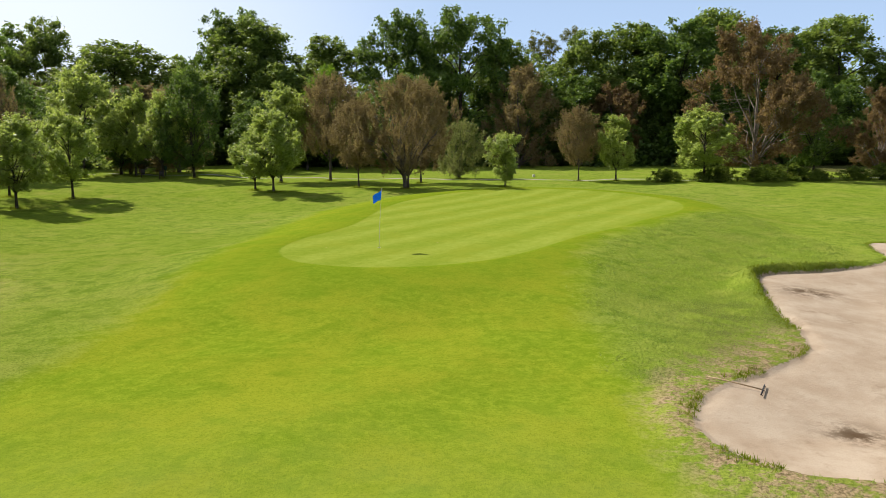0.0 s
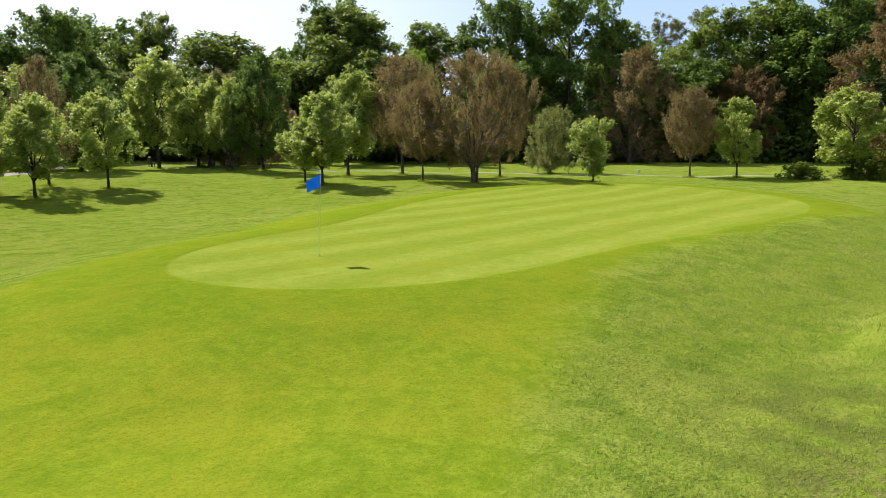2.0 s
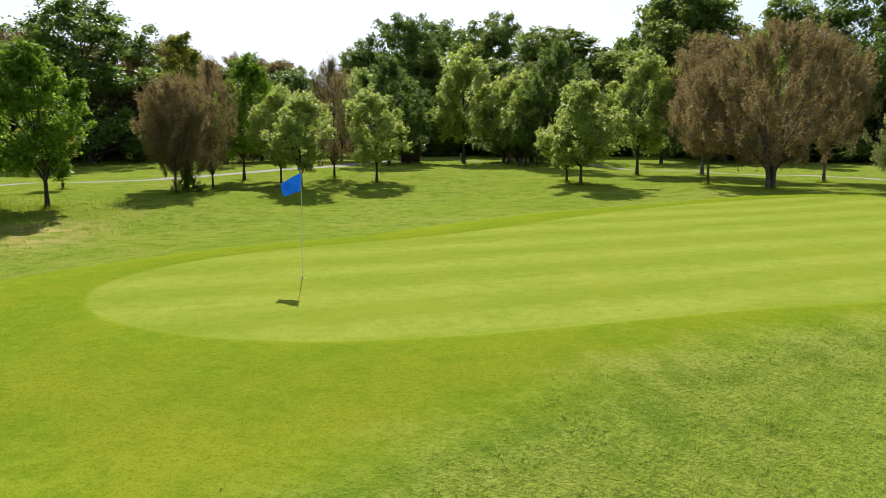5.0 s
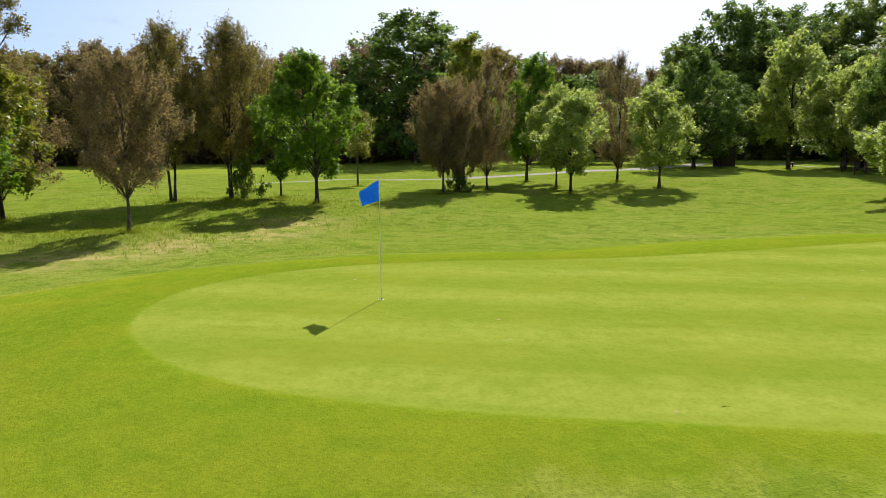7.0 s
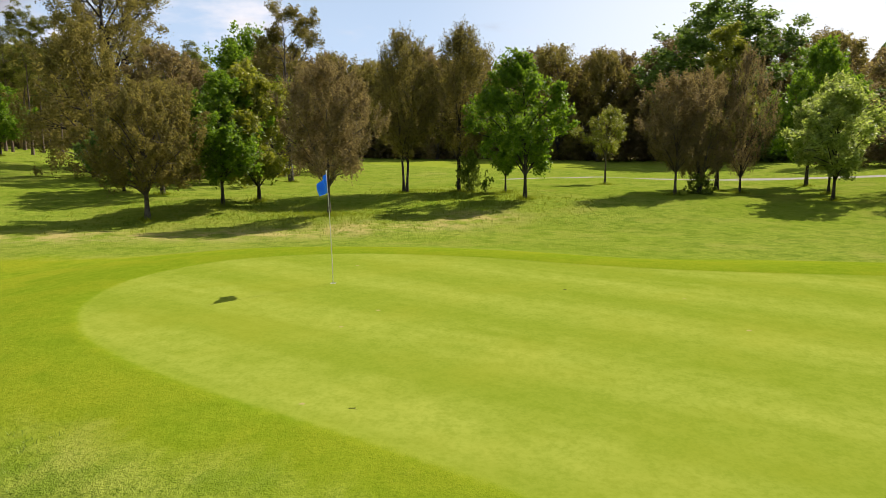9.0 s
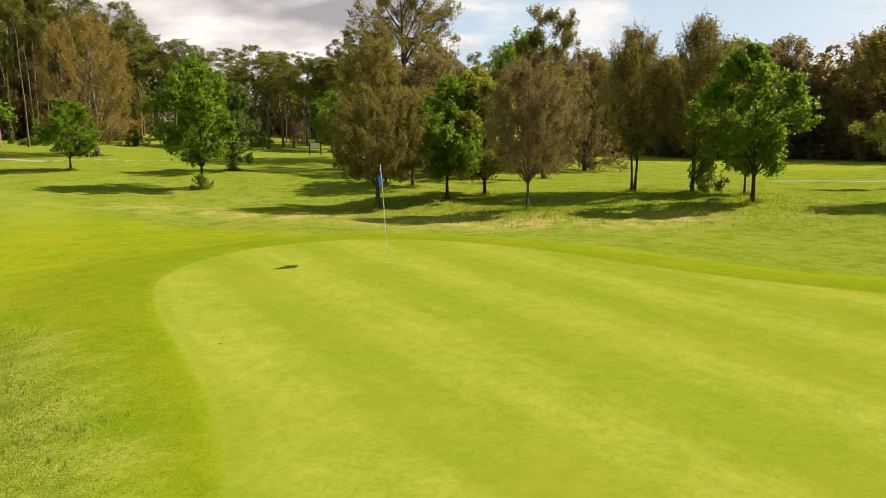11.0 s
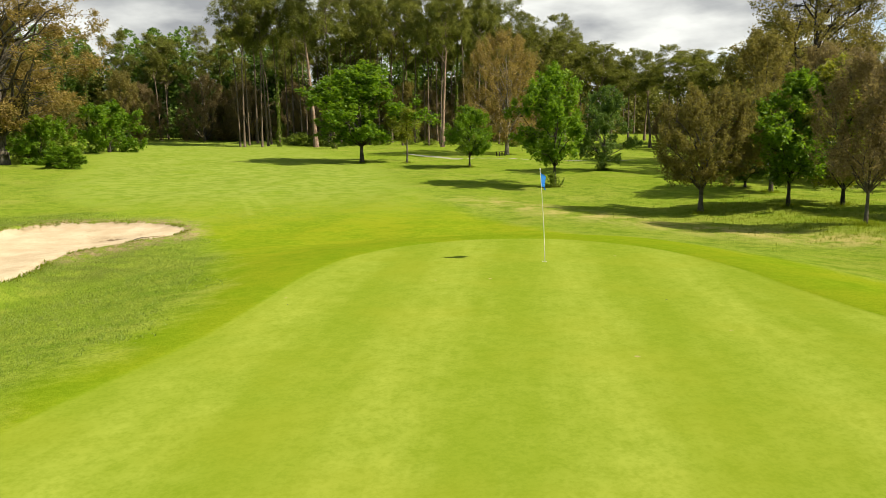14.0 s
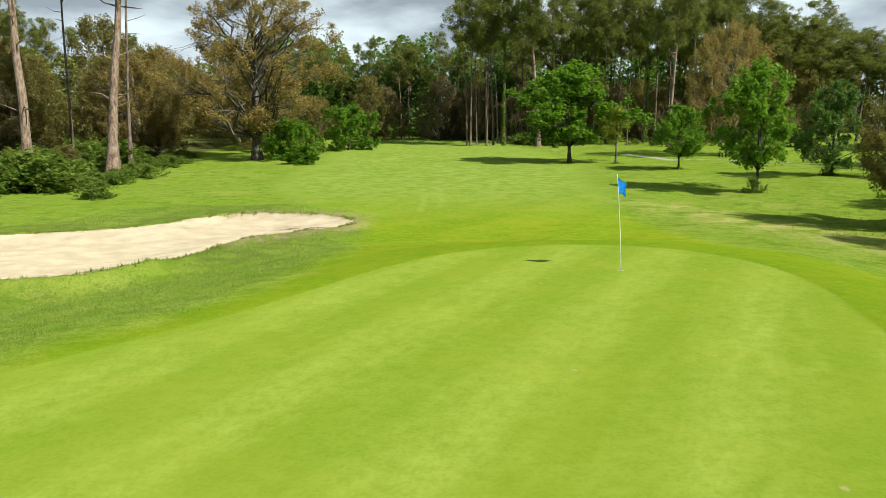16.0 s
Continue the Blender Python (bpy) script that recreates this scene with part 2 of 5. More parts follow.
def leaves(name, dark, light, dry, shine=0.04, through_light=0.5, dryness=0.0):
    """Foliage: each leaf has its own tone, each tree a shift of its own; light passes through the blades."""
    m = Nodes(name, 0.52)
    geo = m.node("ShaderNodeNewGeometry")
    info = m.node("ShaderNodeObjectInfo")
    tone = m.mix(geo.outputs["Random Per Island"], dark, light)
    patch = m.noise(0.55, 3, 0.6, geo.outputs["Position"])
    tone = m.mix(m.step(patch, 0.5 - dryness, 0.78 - dryness, 0.0, 0.8), tone, dry)
    tone = m.mix(m.step(info.outputs["Random"], 0.0, 1.0, 0.0, 0.3), tone, dark)
    m.colour(tone)
    m.bsdf.inputs["Specular IOR Level"].default_value = shine
    glow = m.node("ShaderNodeBsdfTranslucent")
    m.put(glow.inputs["Color"], m.mix(0.55, tone, (light[0] * 1.8, light[1] * 1.8, light[2] * 0.9)))
    both = m.node("ShaderNodeMixShader", Fac=through_light)
    m.tree.links.new(m.bsdf.outputs[0], both.inputs[1])
    m.tree.links.new(glow.outputs[0], both.inputs[2])
    m.tree.links.new(both.outputs[0], m.tree.nodes["Material Output"].inputs["Surface"])
    return m.mat


def bark(name, dark, light, lichen=(0.3, 0.3, 0.26), amount=0.3):
    m = Nodes(name, 0.9)
    p = m.place()
    ridges = m.noise(9.0, 5, 0.7, p, stretch=(1, 1, 0.22))
    tone = m.mix(m.step(ridges, 0.35, 0.65), dark, light)
    tone = m.mix(m.step(m.noise(2.3, 4, 0.6, p), 0.5, 0.7, 0.0, amount), tone, lichen)
    m.colour(tone)
    m.bump(ridges, 0.8, 0.05)
    return m.mat


def plain(name, colour, roughness=0.6, wear=None, metal=0.0, scale=6.0):
    m = Nodes(name, roughness)
    m.bsdf.inputs["Metallic"].default_value = metal
    worn = wear or tuple(c * 0.6 for c in colour)
    n = m.noise(scale, 5, 0.65, m.local())
    m.colour(m.mix(m.step(n, 0.4, 0.7, 0.0, 0.7), colour, worn))
    m.bump(n, 0.2, 0.01)
    return m.mat


TURF = grass_and_sand()
LEAF = {
    "maple": leaves("maple_leaf", (0.068, 0.112, 0.026), (0.370, 0.450, 0.122), (0.330, 0.385, 0.105), 0.45, 0.5),
    "bright": leaves("fresh_leaf", (0.032, 0.085, 0.007), (0.182, 0.302, 0.026), (0.215, 0.278, 0.028), 0.22, 0.45),
    "deep": leaves("shade_leaf", (0.022, 0.052, 0.012), (0.162, 0.255, 0.050), (0.13, 0.18, 0.038), 0.2, 0.34),
    "forest": leaves("forest_leaf", (0.03, 0.06, 0.014), (0.235, 0.320, 0.070), (0.205, 0.225, 0.056), 0.2, 0.38),
    "brown": leaves("bronze_leaf", (0.108, 0.087, 0.048), (0.248, 0.192, 0.104), (0.172, 0.142, 0.07), through_light=0.42),
    "rust": leaves("rust_leaf", (0.105, 0.074, 0.042), (0.235, 0.165, 0.090), (0.18, 0.12, 0.056), through_light=0.40),
    "olive": leaves("olive_leaf", (0.1, 0.09, 0.03), (0.245, 0.21, 0.07), (0.205, 0.165, 0.058), through_light=0.40),
    "amber": leaves("amber_leaf", (0.175, 0.13, 0.048), (0.33, 0.245, 0.09), (0.26, 0.185, 0.068), through_light=0.36),
    "yellow": leaves("yellowing_leaf", (0.100, 0.125, 0.010), (0.270, 0.290, 0.036), (0.27, 0.24, 0.03), 0.4, 0.38),
    "pine": leaves("pine_needles", (0.048, 0.06, 0.018), (0.255, 0.268, 0.07), (0.225, 0.205, 0.058), through_light=0.28),
    "shrub": leaves("undergrowth_leaf", (0.052, 0.088, 0.014), (0.195, 0.255, 0.050), (0.22, 0.22, 0.06), through_light=0.4),
    "willow": leaves("willow_leaf", (0.085, 0.11, 0.042), (0.25, 0.275, 0.115), (0.24, 0.24, 0.1)),
    "grass": leaves("grass_blade", (0.090, 0.140, 0.010), (0.215, 0.255, 0.026), (0.25, 0.23, 0.06), through_light=0.4),
    "dry_grass": leaves("rough_grass_blade", (0.120, 0.188, 0.022), (0.280, 0.360, 0.074), (0.30, 0.32, 0.10), 0.3, 0.42, 0.02),
}
BARK = {
    "grey": bark("grey_bark", (0.045, 0.036, 0.028), (0.125, 0.105, 0.082)),
    "dark": bark("dark_bark", (0.022, 0.018, 0.014), (0.065, 0.053, 0.042)),
    "pale": bark("pale_bark", (0.12, 0.095, 0.07), (0.30, 0.26, 0.21)),
    "grove": bark("grove_pine_bark", (0.06, 0.043, 0.033), (0.20, 0.145, 0.11), (0.26, 0.21, 0.17), 0.3),
    "pine": bark("pine_bark", (0.105, 0.066, 0.048), (0.30, 0.205, 0.155), (0.38, 0.31, 0.26), 0.45),
}


# ---- shape of the ground ----
def closed_curve(points, steps=5):
    """A rounded closed outline through the given corners."""
    p = np.array(points, float)
    out = []
    for a, b, c, d in zip(np.roll(p, 1, 0), p, np.roll(p, -1, 0), np.roll(p, -2, 0)):
        for s in np.arange(steps) / steps:
            out.append(0.5 * (2 * b + (c - a) * s + (2 * a - 5 * b + 4 * c - d) * s**2 + (3 * b - a - 3 * c + d) * s**3))
    return np.array(out)


def signed_distance(outline, x, y):
    """Metres to a closed outline, negative inside."""
    best, inside = np.full(x.shape, 1e9), np.zeros(x.shape, bool)
    for (ax, ay), (bx, by) in zip(outline, np.roll(outline, -1, 0)):
        dx, dy = bx - ax, by - ay
        k = np.clip(((x - ax) * dx + (y - ay) * dy) / (dx * dx + dy * dy + 1e-9), 0, 1)
        best = np.minimum(best, np.hypot(x - ax - k * dx, y - ay - k * dy))
        inside ^= ((ay > y) != (by > y)) & (x < dx * (y - ay) / (dy + 1e-12) + ax)
    return np.where(inside, -best, best)


def line_distance(points, x, y):
    best = np.full(x.shape, 1e9)
    for (ax, ay), (bx, by) in zip(points, points[1:]):
        dx, dy = bx - ax, by - ay
        k = np.clip(((x - ax) * dx + (y - ay) * dy) / (dx * dx + dy * dy), 0, 1)
        best = np.minimum(best, np.hypot(x - ax - k * dx, y - ay - k * dy))
    return best


def ease(a, b, v):
    s = np.clip((v - a) / (b - a), 0, 1)
    return s * s * (3 - 2 * s)


GREEN = closed_curve([(0.4, -4.1), (2.2, -3.75), (3.8, -2.8), (5.0, -1.5), (6.1, 0.1), (7.1, 1.8), (8.2, 3.5), (9.4, 5.0), (10.6, 6.5),
                      (12.0, 8.8), (13.9, 11.4), (15.6, 14.2), (16.6, 18.0), (16.2, 22.0), (14.0, 25.2), (10.2, 27.4), (6.0, 27.2), (2.2, 24.4),
                      (-0.1, 20.4), (-1.2, 15.6), (-1.6, 11.0), (-1.9, 7.4), (-2.5, 5.0), (-3.2, 3.0), (-3.6, 0.8), (-3.4, -1.2), (-2.5, -2.9), (-1.1, -3.8)])
GREEN_WEST = closed_curve([(-60, 2), (-66, -6), (-78, -16), (-88, -14), (-88, -2), (-78, 10), (-68, 14), (-61, 10)])
BUNKER = closed_curve([(13.0, -2.7), (12.0, -5.3), (11.3, -8.0), (11.0, -9.8), (10.35, -11.3), (9.1, -12.5), (7.9, -13.4), (7.0, -14.4), (6.65, -15.6),
                       (7.1, -16.9), (8.5, -17.7), (11.3, -18.3), (13.6, -17.0), (15.0, -15.2), (17.3, -14.1), (20.0, -13.0), (23.0, -10.5), (25.0, -5.5),
                       (24.6, 0.0), (22.8, 4.2), (20.6, 4.4), (19.2, 0.6), (17.6, -1.0), (15.4, -2.0)])
FAIRWAY = closed_curve([(-6.2, 2.0), (-6.2, -6.0), (-5.9, -14.0), (-6.6, -22.0), (-9.0, -34.0), (-12.5, -52.0), (-13.0, -80.0), (-12.0, -112.0), (4.0, -118.0),
                        (13.0, -108.0), (11.0, -80.0), (10.5, -55.0), (12.0, -34.0), (9.0, -22.0), (6.0, -18.0), (6.3, -14.6), (6.0, -11.5), (6.3, -8.0), (6.8, -4.1),
                        (7.4, -1.6), (8.2, 1.2), (10.1, 4.5), (12.2, 7.5), (15.1, 11.6), (18.4, 15.6), (19.0, 22.0), (15.5, 28.0), (9.0, 30.5), (2.0, 29.5), (-4.0, 24.0), (-5.8, 14.0)], 4)
CART_TRACK = [(-42.7, 3.5), (-44.5, 12), (-45.0, 22), (-42.3, 29), (-41.7, 34), (-43.4, 40), (-46.4, 46), (-52, 56)]
NORTH_TRACK = [(-60, 62), (-30, 55), (-8, 50), (9, 46.8), (26, 46), (60, 50)]
SOUTH_TRACK = [(-37, -41.5), (-30, -43), (-22, -50), (-20, -62)]


def ground_height(x, y):
    x, y = np.asarray(x, float), np.asarray(y, float)
    d = signed_distance(GREEN, x, y)
    z = -0.62 + 0.62 * ease(6.5, 0.2, d)
    z += -0.22 * np.exp(-(((x + 15) / 5) ** 2)) * ease(-32, -15, y) * ease(32, 20, y)
    z += 0.24 * ease(-19, -25, x) + 0.16 * np.exp(-(((x + 17.5) / 1.7) ** 2 + ((y + 4.3) / 2.2) ** 2))
    z += 0.28 * np.exp(-(((x + 18.8) / 2.6) ** 2 + ((y + 11.2) / 3.0) ** 2))
    z += 0.42 * ease(20, 34, y) - 0.12 * ease(-8, -20, x) * ease(10, 18, y) * ease(34, 28, y)
    z += 3.6 * np.clip((-y - 14 - 8 * ease(-10, -30, -y)) / 95, 0, 1.25)
    z += (0.035 * np.sin(0.61 * x + 0.3 * y) + 0.03 * np.sin(0.37 * y - 0.5 * x + 1.0) + 0.02 * np.sin(1.3 * x - 0.9 * y)) * ease(0.5, 5, d)
    b = signed_distance(BUNKER, x, y)
    floor = -0.80 + 0.05 * np.sin(0.8 * x) * np.cos(0.7 * y) + 0.22 * ease(3.0, 0.0, -b)
    lip = (0.08 + 0.26 * ease(-7.0, -4.0, y) * ease(20, 16, x)) * np.exp(-((b - 0.25) / 0.45) ** 2)
    ragged = 0.06 * np.sin(5.3 * x + 1.7 * y) + 0.05 * np.sin(7.1 * y - 3.1 * x)
    steep = ease(-8.0, -5.0, y) * ease(21, 16, x)
    return z + (floor - z) * ((1 - steep) * ease(0.14, -0.34, b + ragged) + steep * ease(0.30, 0.02, b + ragged)) + lip * ease(0.0, 0.25 * steep + 0.01, b + 0.05)


def axis(marks):
    """Grid lines between marks (start, end, step)."""
    out = []
    for a, b, step in marks:
        out.extend(np.arange(a, b - 1e-6, step))
    return np.array(out + [marks[-1][1]])


def build_ground():
    xs = axis([(-1600, -400, 200), (-400, -120, 40), (-120, -50, 5), (-50, -22, 0.8), (-22, 5.6, 0.34), (5.6, 16, 0.13), (16, 26, 0.3), (26, 60, 1.5), (60, 130, 7), (130, 400, 45), (400, 1600, 200)])
    ys = axis([(-1600, -400, 200), (-400, -140, 40), (-140, -60, 4), (-60, -28, 0.9), (-28, -19, 0.34), (-19, 1, 0.13), (1, 32, 0.34), (32, 60, 0.9), (60, 120, 6), (120, 400, 40), (400, 1600, 200)])
    gx, gy = np.meshgrid(xs, ys)
    gx, gy = gx.ravel(), gy.ravel()
    co = np.stack([gx, gy, ground_height(gx, gy)], 1)
    w, h = len(xs), len(ys)
    i = (np.arange(h - 1)[:, None] * w + np.arange(w - 1)[None]).ravel()
    faces = np.stack([i, i + 1, i + w + 1, i + w], 1)
    me = quads_mesh("ground", co, faces)
    sand = signed_distance(BUNKER, gx, gy)
    marks = {
        "sd_green": np.minimum(signed_distance(GREEN, gx, gy), signed_distance(GREEN_WEST, gx, gy)),
        "sd_fair": signed_distance(FAIRWAY, gx, gy),
        "sd_sand": sand,
        "sd_path": np.minimum(line_distance(CART_TRACK, gx, gy) - 0.4 - 0.6 * ease(18, 28, gy), np.minimum(line_distance(NORTH_TRACK, gx, gy) - 0.4, line_distance(SOUTH_TRACK, gx, gy) - 0.25)),
        "bare": ease(2.2, 0.3, sand) * ease(14.5, 10.5, gx) * ease(-8.0, -11.0, gy),
        "stain": np.exp(-(((gx - 13.5) / 0.9) ** 2 + ((gy + 5.0) / 0.7) ** 2)) + np.exp(-(((gx - 9.26) / 0.55) ** 2 + ((gy + 15.3) / 0.5) ** 2)),
        "dry": ease(0.5, 3.0, signed_distance(FAIRWAY, gx, gy)) * ease(5.5, 1.5, sand) * ease(4.0, 6.5, gx) * ease(-4.5, -7.5, gy) * ease(-40, -28, gy),
        "straw": np.exp(-((line_distance([(-9, -20), (-11.8, -8.5), (-13.8, -3.6), (-16.5, 0.5), (-19.1, 2.4)], gx, gy) / 1.7) ** 2)),
        "sd_wheel": np.minimum(line_distance([(3.5, -18.9), (3.15, -22.0), (2.9, -25.6), (2.85, -29.0), (2.9, -32.7)], gx, gy), line_distance([(2.65, -19.4), (2.2, -22.0), (1.95, -25.4), (1.93, -28.0), (1.98, -31.2)], gx, gy)),
        "woods": np.maximum.reduce([ease(80, 88, gy), ease(-92, -100, gx), ease(-110, -122, gy), ease(24, 28, gx) * ease(-24, -32, gy), ease(44, 52, gx)]),
    }
    for key, values in marks.items():
        me.attributes.new(key, "FLOAT", "POINT").data.foreach_set("value", values.astype(np.float32))
    me.materials.append(TURF)
    me.polygons.foreach_set("use_smooth", np.ones(len(me.polygons), bool))
    return tagged(new("ground", me), "mown golf turf with a pale putting green, fairway, rough and sand", "ground", kind="structure")


def quads_mesh(name, co, faces):
    me = bpy.data.meshes.new(name)
    me.vertices.add(len(co))
    me.vertices.foreach_set("co", np.asarray(co, np.float32).ravel())
    n = faces.shape[1]
    me.loops.add(faces.size)
    me.loops.foreach_set("vertex_index", faces.astype(np.int32).ravel())
    me.polygons.add(len(faces))
    me.polygons.foreach_set("loop_start", np.arange(0, faces.size, n, dtype=np.int32))
    me.update(calc_edges=True)
    return me


ground = build_ground()


def level(x, y):
    return float(ground_height(np.array([x]), np.array([y]))[0])


# ---- trees ----
class Tubes:
    """Tapered limbs gathered into one mesh."""

    def __init__(self):
        self.co, self.faces, self.count = [], [], 0

    def add(self, points, radii, sides=6):
        p, r = np.array(points, float), np.array(radii, float)
        along = np.gradient(p, axis=0)
        along /= np.linalg.norm(along, axis=1)[:, None] + 1e-9
        side = np.cross(along, (0.31, 0.17, 0.05) if abs(along[0][2]) > 0.7 else (0, 0, 1.0))
        side /= np.linalg.norm(side, axis=1)[:, None] + 1e-9
        other = np.cross(along, side)
        a = np.arange(sides) * 2 * np.pi / sides
        ring = p[:, None] + r[:, None, None] * (np.cos(a)[None, :, None] * side[:, None] + np.sin(a)[None, :, None] * other[:, None])
        self.co.append(ring.reshape(-1, 3))
        k = np.arange(len(p) - 1)[:, None] * sides
        j = np.arange(sides)[None]
        n = (j + 1) % sides
        self.faces.append(self.count + np.stack([k + j, k + n, k + sides + n, k + sides + j], -1).reshape(-1, 4))
        self.count += len(p) * sides

    def sticks(self, start, end, r0, r1):
        """Many straight three-sided twigs at once."""
        n = len(start)
        along = end - start
        along /= np.linalg.norm(along, axis=1)[:, None] + 1e-9
        side = np.cross(along, (0.36, 0.21, 0.91))
        side /= np.linalg.norm(side, axis=1)[:, None] + 1e-9
        other = np.cross(along, side)
        a = np.arange(3) * 2 * np.pi / 3
        ring = np.cos(a)[None, :, None] * side[:, None] + np.sin(a)[None, :, None] * other[:, None]
        self.co.append(np.concatenate([start[:, None] + ring * r0, end[:, None] + ring * r1], 1).reshape(-1, 3))
        k = self.count + np.arange(n)[:, None, None] * 6
        quad = np.array([[0, 1, 4, 3], [1, 2, 5, 4], [2, 0, 3, 5]])[None]
        self.faces.append((k + quad).reshape(-1, 4))
        self.count += n * 6

    def mesh(self, name, material):
        me = quads_mesh(name, np.concatenate(self.co), np.concatenate(self.faces))
        me.polygons.foreach_set("use_smooth", np.ones(len(me.polygons), bool))
        me.materials.append(material)
        return me


def leaf_mesh(name, centres, sizes, aspect, rng, material, upward=0.5, hang=0.0):
    """One small pointed blade for each centre."""
    n = len(centres)
    normal = rng.normal(size=(n, 3))
    normal[:, 2] = np.abs(normal[:, 2]) + upward
    normal /= np.linalg.norm(normal, axis=1)[:, None]
    along = np.cross(normal, rng.normal(size=(n, 3)))
    along[:, 2] -= hang
    along /= np.linalg.norm(along, axis=1)[:, None] + 1e-9
    side = np.cross(normal, along)
    s = sizes[:, None]
    w = s * aspect * 0.5
    co = np.stack([centres - along * s * 0.5 - side * w, centres + along * s * 0.6, centres - along * s * 0.2 + side * w * 1.3], 1)
    corners = co.shape[1]
    me = quads_mesh(name, co.reshape(-1, 3), np.arange(n * corners).reshape(n, corners))
    me.materials.append(material)
    return me


PROFILE = {
    "spire": lambda u: np.clip(np.sin(np.pi * np.clip(u, 0.03, 0.985) ** 0.72), 0.02, 1) ** 0.7,
    "round": lambda u: np.sqrt(np.clip(1 - (2 * u - 0.92) ** 2 / 1.2, 0.02, 1)),
    "egg": lambda u: np.clip(np.sin(np.pi * np.clip(u, 0.02, 1) ** 0.8), 0.02, 1) ** 0.6,
    "dome": lambda u: np.clip(1 - u**2.4, 0.05, 1) ** 0.5 * (0.72 + 0.28 * np.minimum(u * 4, 1)),
    "vase": lambda u: 0.35 + 0.65 * np.sin(np.pi * np.clip(u, 0, 1) ** 1.1),
}


def grow(seed, H, R, low, profile, stems=1, trunk=0.12, clumps=60, spread=0.45, per=100, leaf=0.12, aspect=0.62,
         fill=0.45, lobes=0.22, lean=0.0, twigs=1.0, leaf_kind="maple", bark_kind="grey", hang=0.0, upward=0.5, reach=0.55, flatten=0.7,
         ivy=0, masses=0, mass=0.6, shoots=2, length=0.6, rise=0.4, fan=0.3, fuzz=0.16, stick=0.006, fork=0.24, crook=0.035, limbs=26, skew=0.14, stubs=0):
    """Trunk and crown meshes of one tree: main limbs leave the stems, finer ones run to clumps, and leafy shoots grow from those."""
    rng = np.random.default_rng(seed)
    wood = Tubes()
    lines = []
    for k in range(stems):
        a = rng.uniform(0, 6.28) if stems == 1 else 6.28 * k / stems + rng.uniform(-0.4, 0.4)
        out = (lean if stems == 1 else fork + lean) * H * 0.55
        top = H * (0.9 if stems == 1 else rng.uniform(0.68, 0.88))
        s = np.linspace(0, 1, 9)
        wig = np.cumsum(rng.normal(0, 0.012 * H, (9, 2)), 0) * s[:, None] * 0.6
        base = np.array([np.cos(a), np.sin(a)]) * (0.0 if stems == 1 else trunk * 0.9)
        xy = base + np.outer(s**1.25, [np.cos(a) * out, np.sin(a) * out]) + wig
        line = np.column_stack([xy, s * top - 0.15 * (s == 0)])
        rad = trunk * (1 - s) ** 0.8 * (1.0 if stems == 1 else 0.72) + 0.008
        rad[0] *= 1.55
        wood.add(line, rad, 8)
        lines.append((line, rad))
    phase = rng.uniform(0, 6.28, 4)
    count = masses or clumps
    u = rng.permutation((np.arange(count) + rng.uniform(0, 1, count)) / count)
    th = np.arange(count) * 2.39996 + rng.normal(0, 0.5, count)
    env = PROFILE[profile](u) * (1 + lobes * np.sin(2 * th + phase[0] + 4 * u) + lobes * 0.6 * np.sin(5 * th + phase[1] - 7 * u) + rng.normal(0, lobes * 0.45, count))
    rho = env * np.maximum(rng.uniform(0, 1, count) ** fill, 0.12)
    rho *= max(R - 0.6 * spread, 0.3 * R) / np.quantile(rho, 0.88 if profile == "dome" else 0.78)
    z = H * low + spread * 0.3 + (H * (1 - low) - spread * (0.3 + flatten * 0.7)) * u + rng.normal(0, 0.012 * H, count)
    centre = np.column_stack([rho * np.cos(th), rho * np.sin(th), np.minimum(z, H)])
    centre[:, :2] += lines[0][0][-1][:2] * 0.5 * (centre[:, 2:] / H) if stems == 1 else 0
    drift = rng.uniform(0, 6.28)                   # no crown stands quite over its trunk
    centre[:, :2] += skew * R * np.array([math.cos(drift), math.sin(drift)]) * np.clip(centre[:, 2:] / H * 1.6 - 0.3, 0, 1)
    if masses:                                     # clumps gather into the larger masses of the crown
        home = np.arange(clumps) % masses
        ball = rng.normal(size=(clumps, 3))
        ball *= (rng.uniform(0.15, 1.0, clumps) ** 0.4 / np.linalg.norm(ball, axis=1))[:, None]
        size = mass * rng.uniform(0.65, 1.25, masses)
        centre = centre[home] + ball * size[home][:, None] * np.array([1, 1, 0.72])
        centre[:, 2] = np.maximum(centre[:, 2], H * low * 0.9 + 0.1)
    # main limbs, to clumps spread over the crown
    mains = list(range(0, clumps, max(1, clumps // int(np.clip(clumps // 8, 7, limbs)))))
    nodes = [(q, 0.25 * r) for line, rad in lines for q, r in zip(line[4:], rad[4:])]
    for i in mains:
        c = centre[i]
        line, rad = lines[i % len(lines)]
        d = np.hypot(*(c[:2] - line[4, :2]))
        z0 = float(np.clip(c[2] - reach * d - 0.08 * H * rng.uniform(0, 1), H * low * 0.7, line[-1, 2] * 0.94))
        start = np.array([np.interp(z0, line[:, 2], line[:, k]) for k in (0, 1, 2)])
        r0 = min(np.interp(z0, line[:, 2], rad) * 0.6, trunk * 0.38)
        pts = [start + (c - start) * k + np.array([0, 0, 0.14 * d * math.sin(k * 3.14)]) + rng.normal(0, crook * d + 0.01, 3) * (0 < k < 1) for k in (0, 0.25, 0.5, 0.75, 1.0)]
        wood.add(pts, r0 * np.array([1, 0.8, 0.55, 0.35, 0.12]) + 0.003, 5)
        nodes += [(pts[k], r0 * (0.75, 0.5, 0.3)[k - 1] * 0.6) for k in (1, 2, 3)]
    spots = np.array([q for q, _ in nodes])
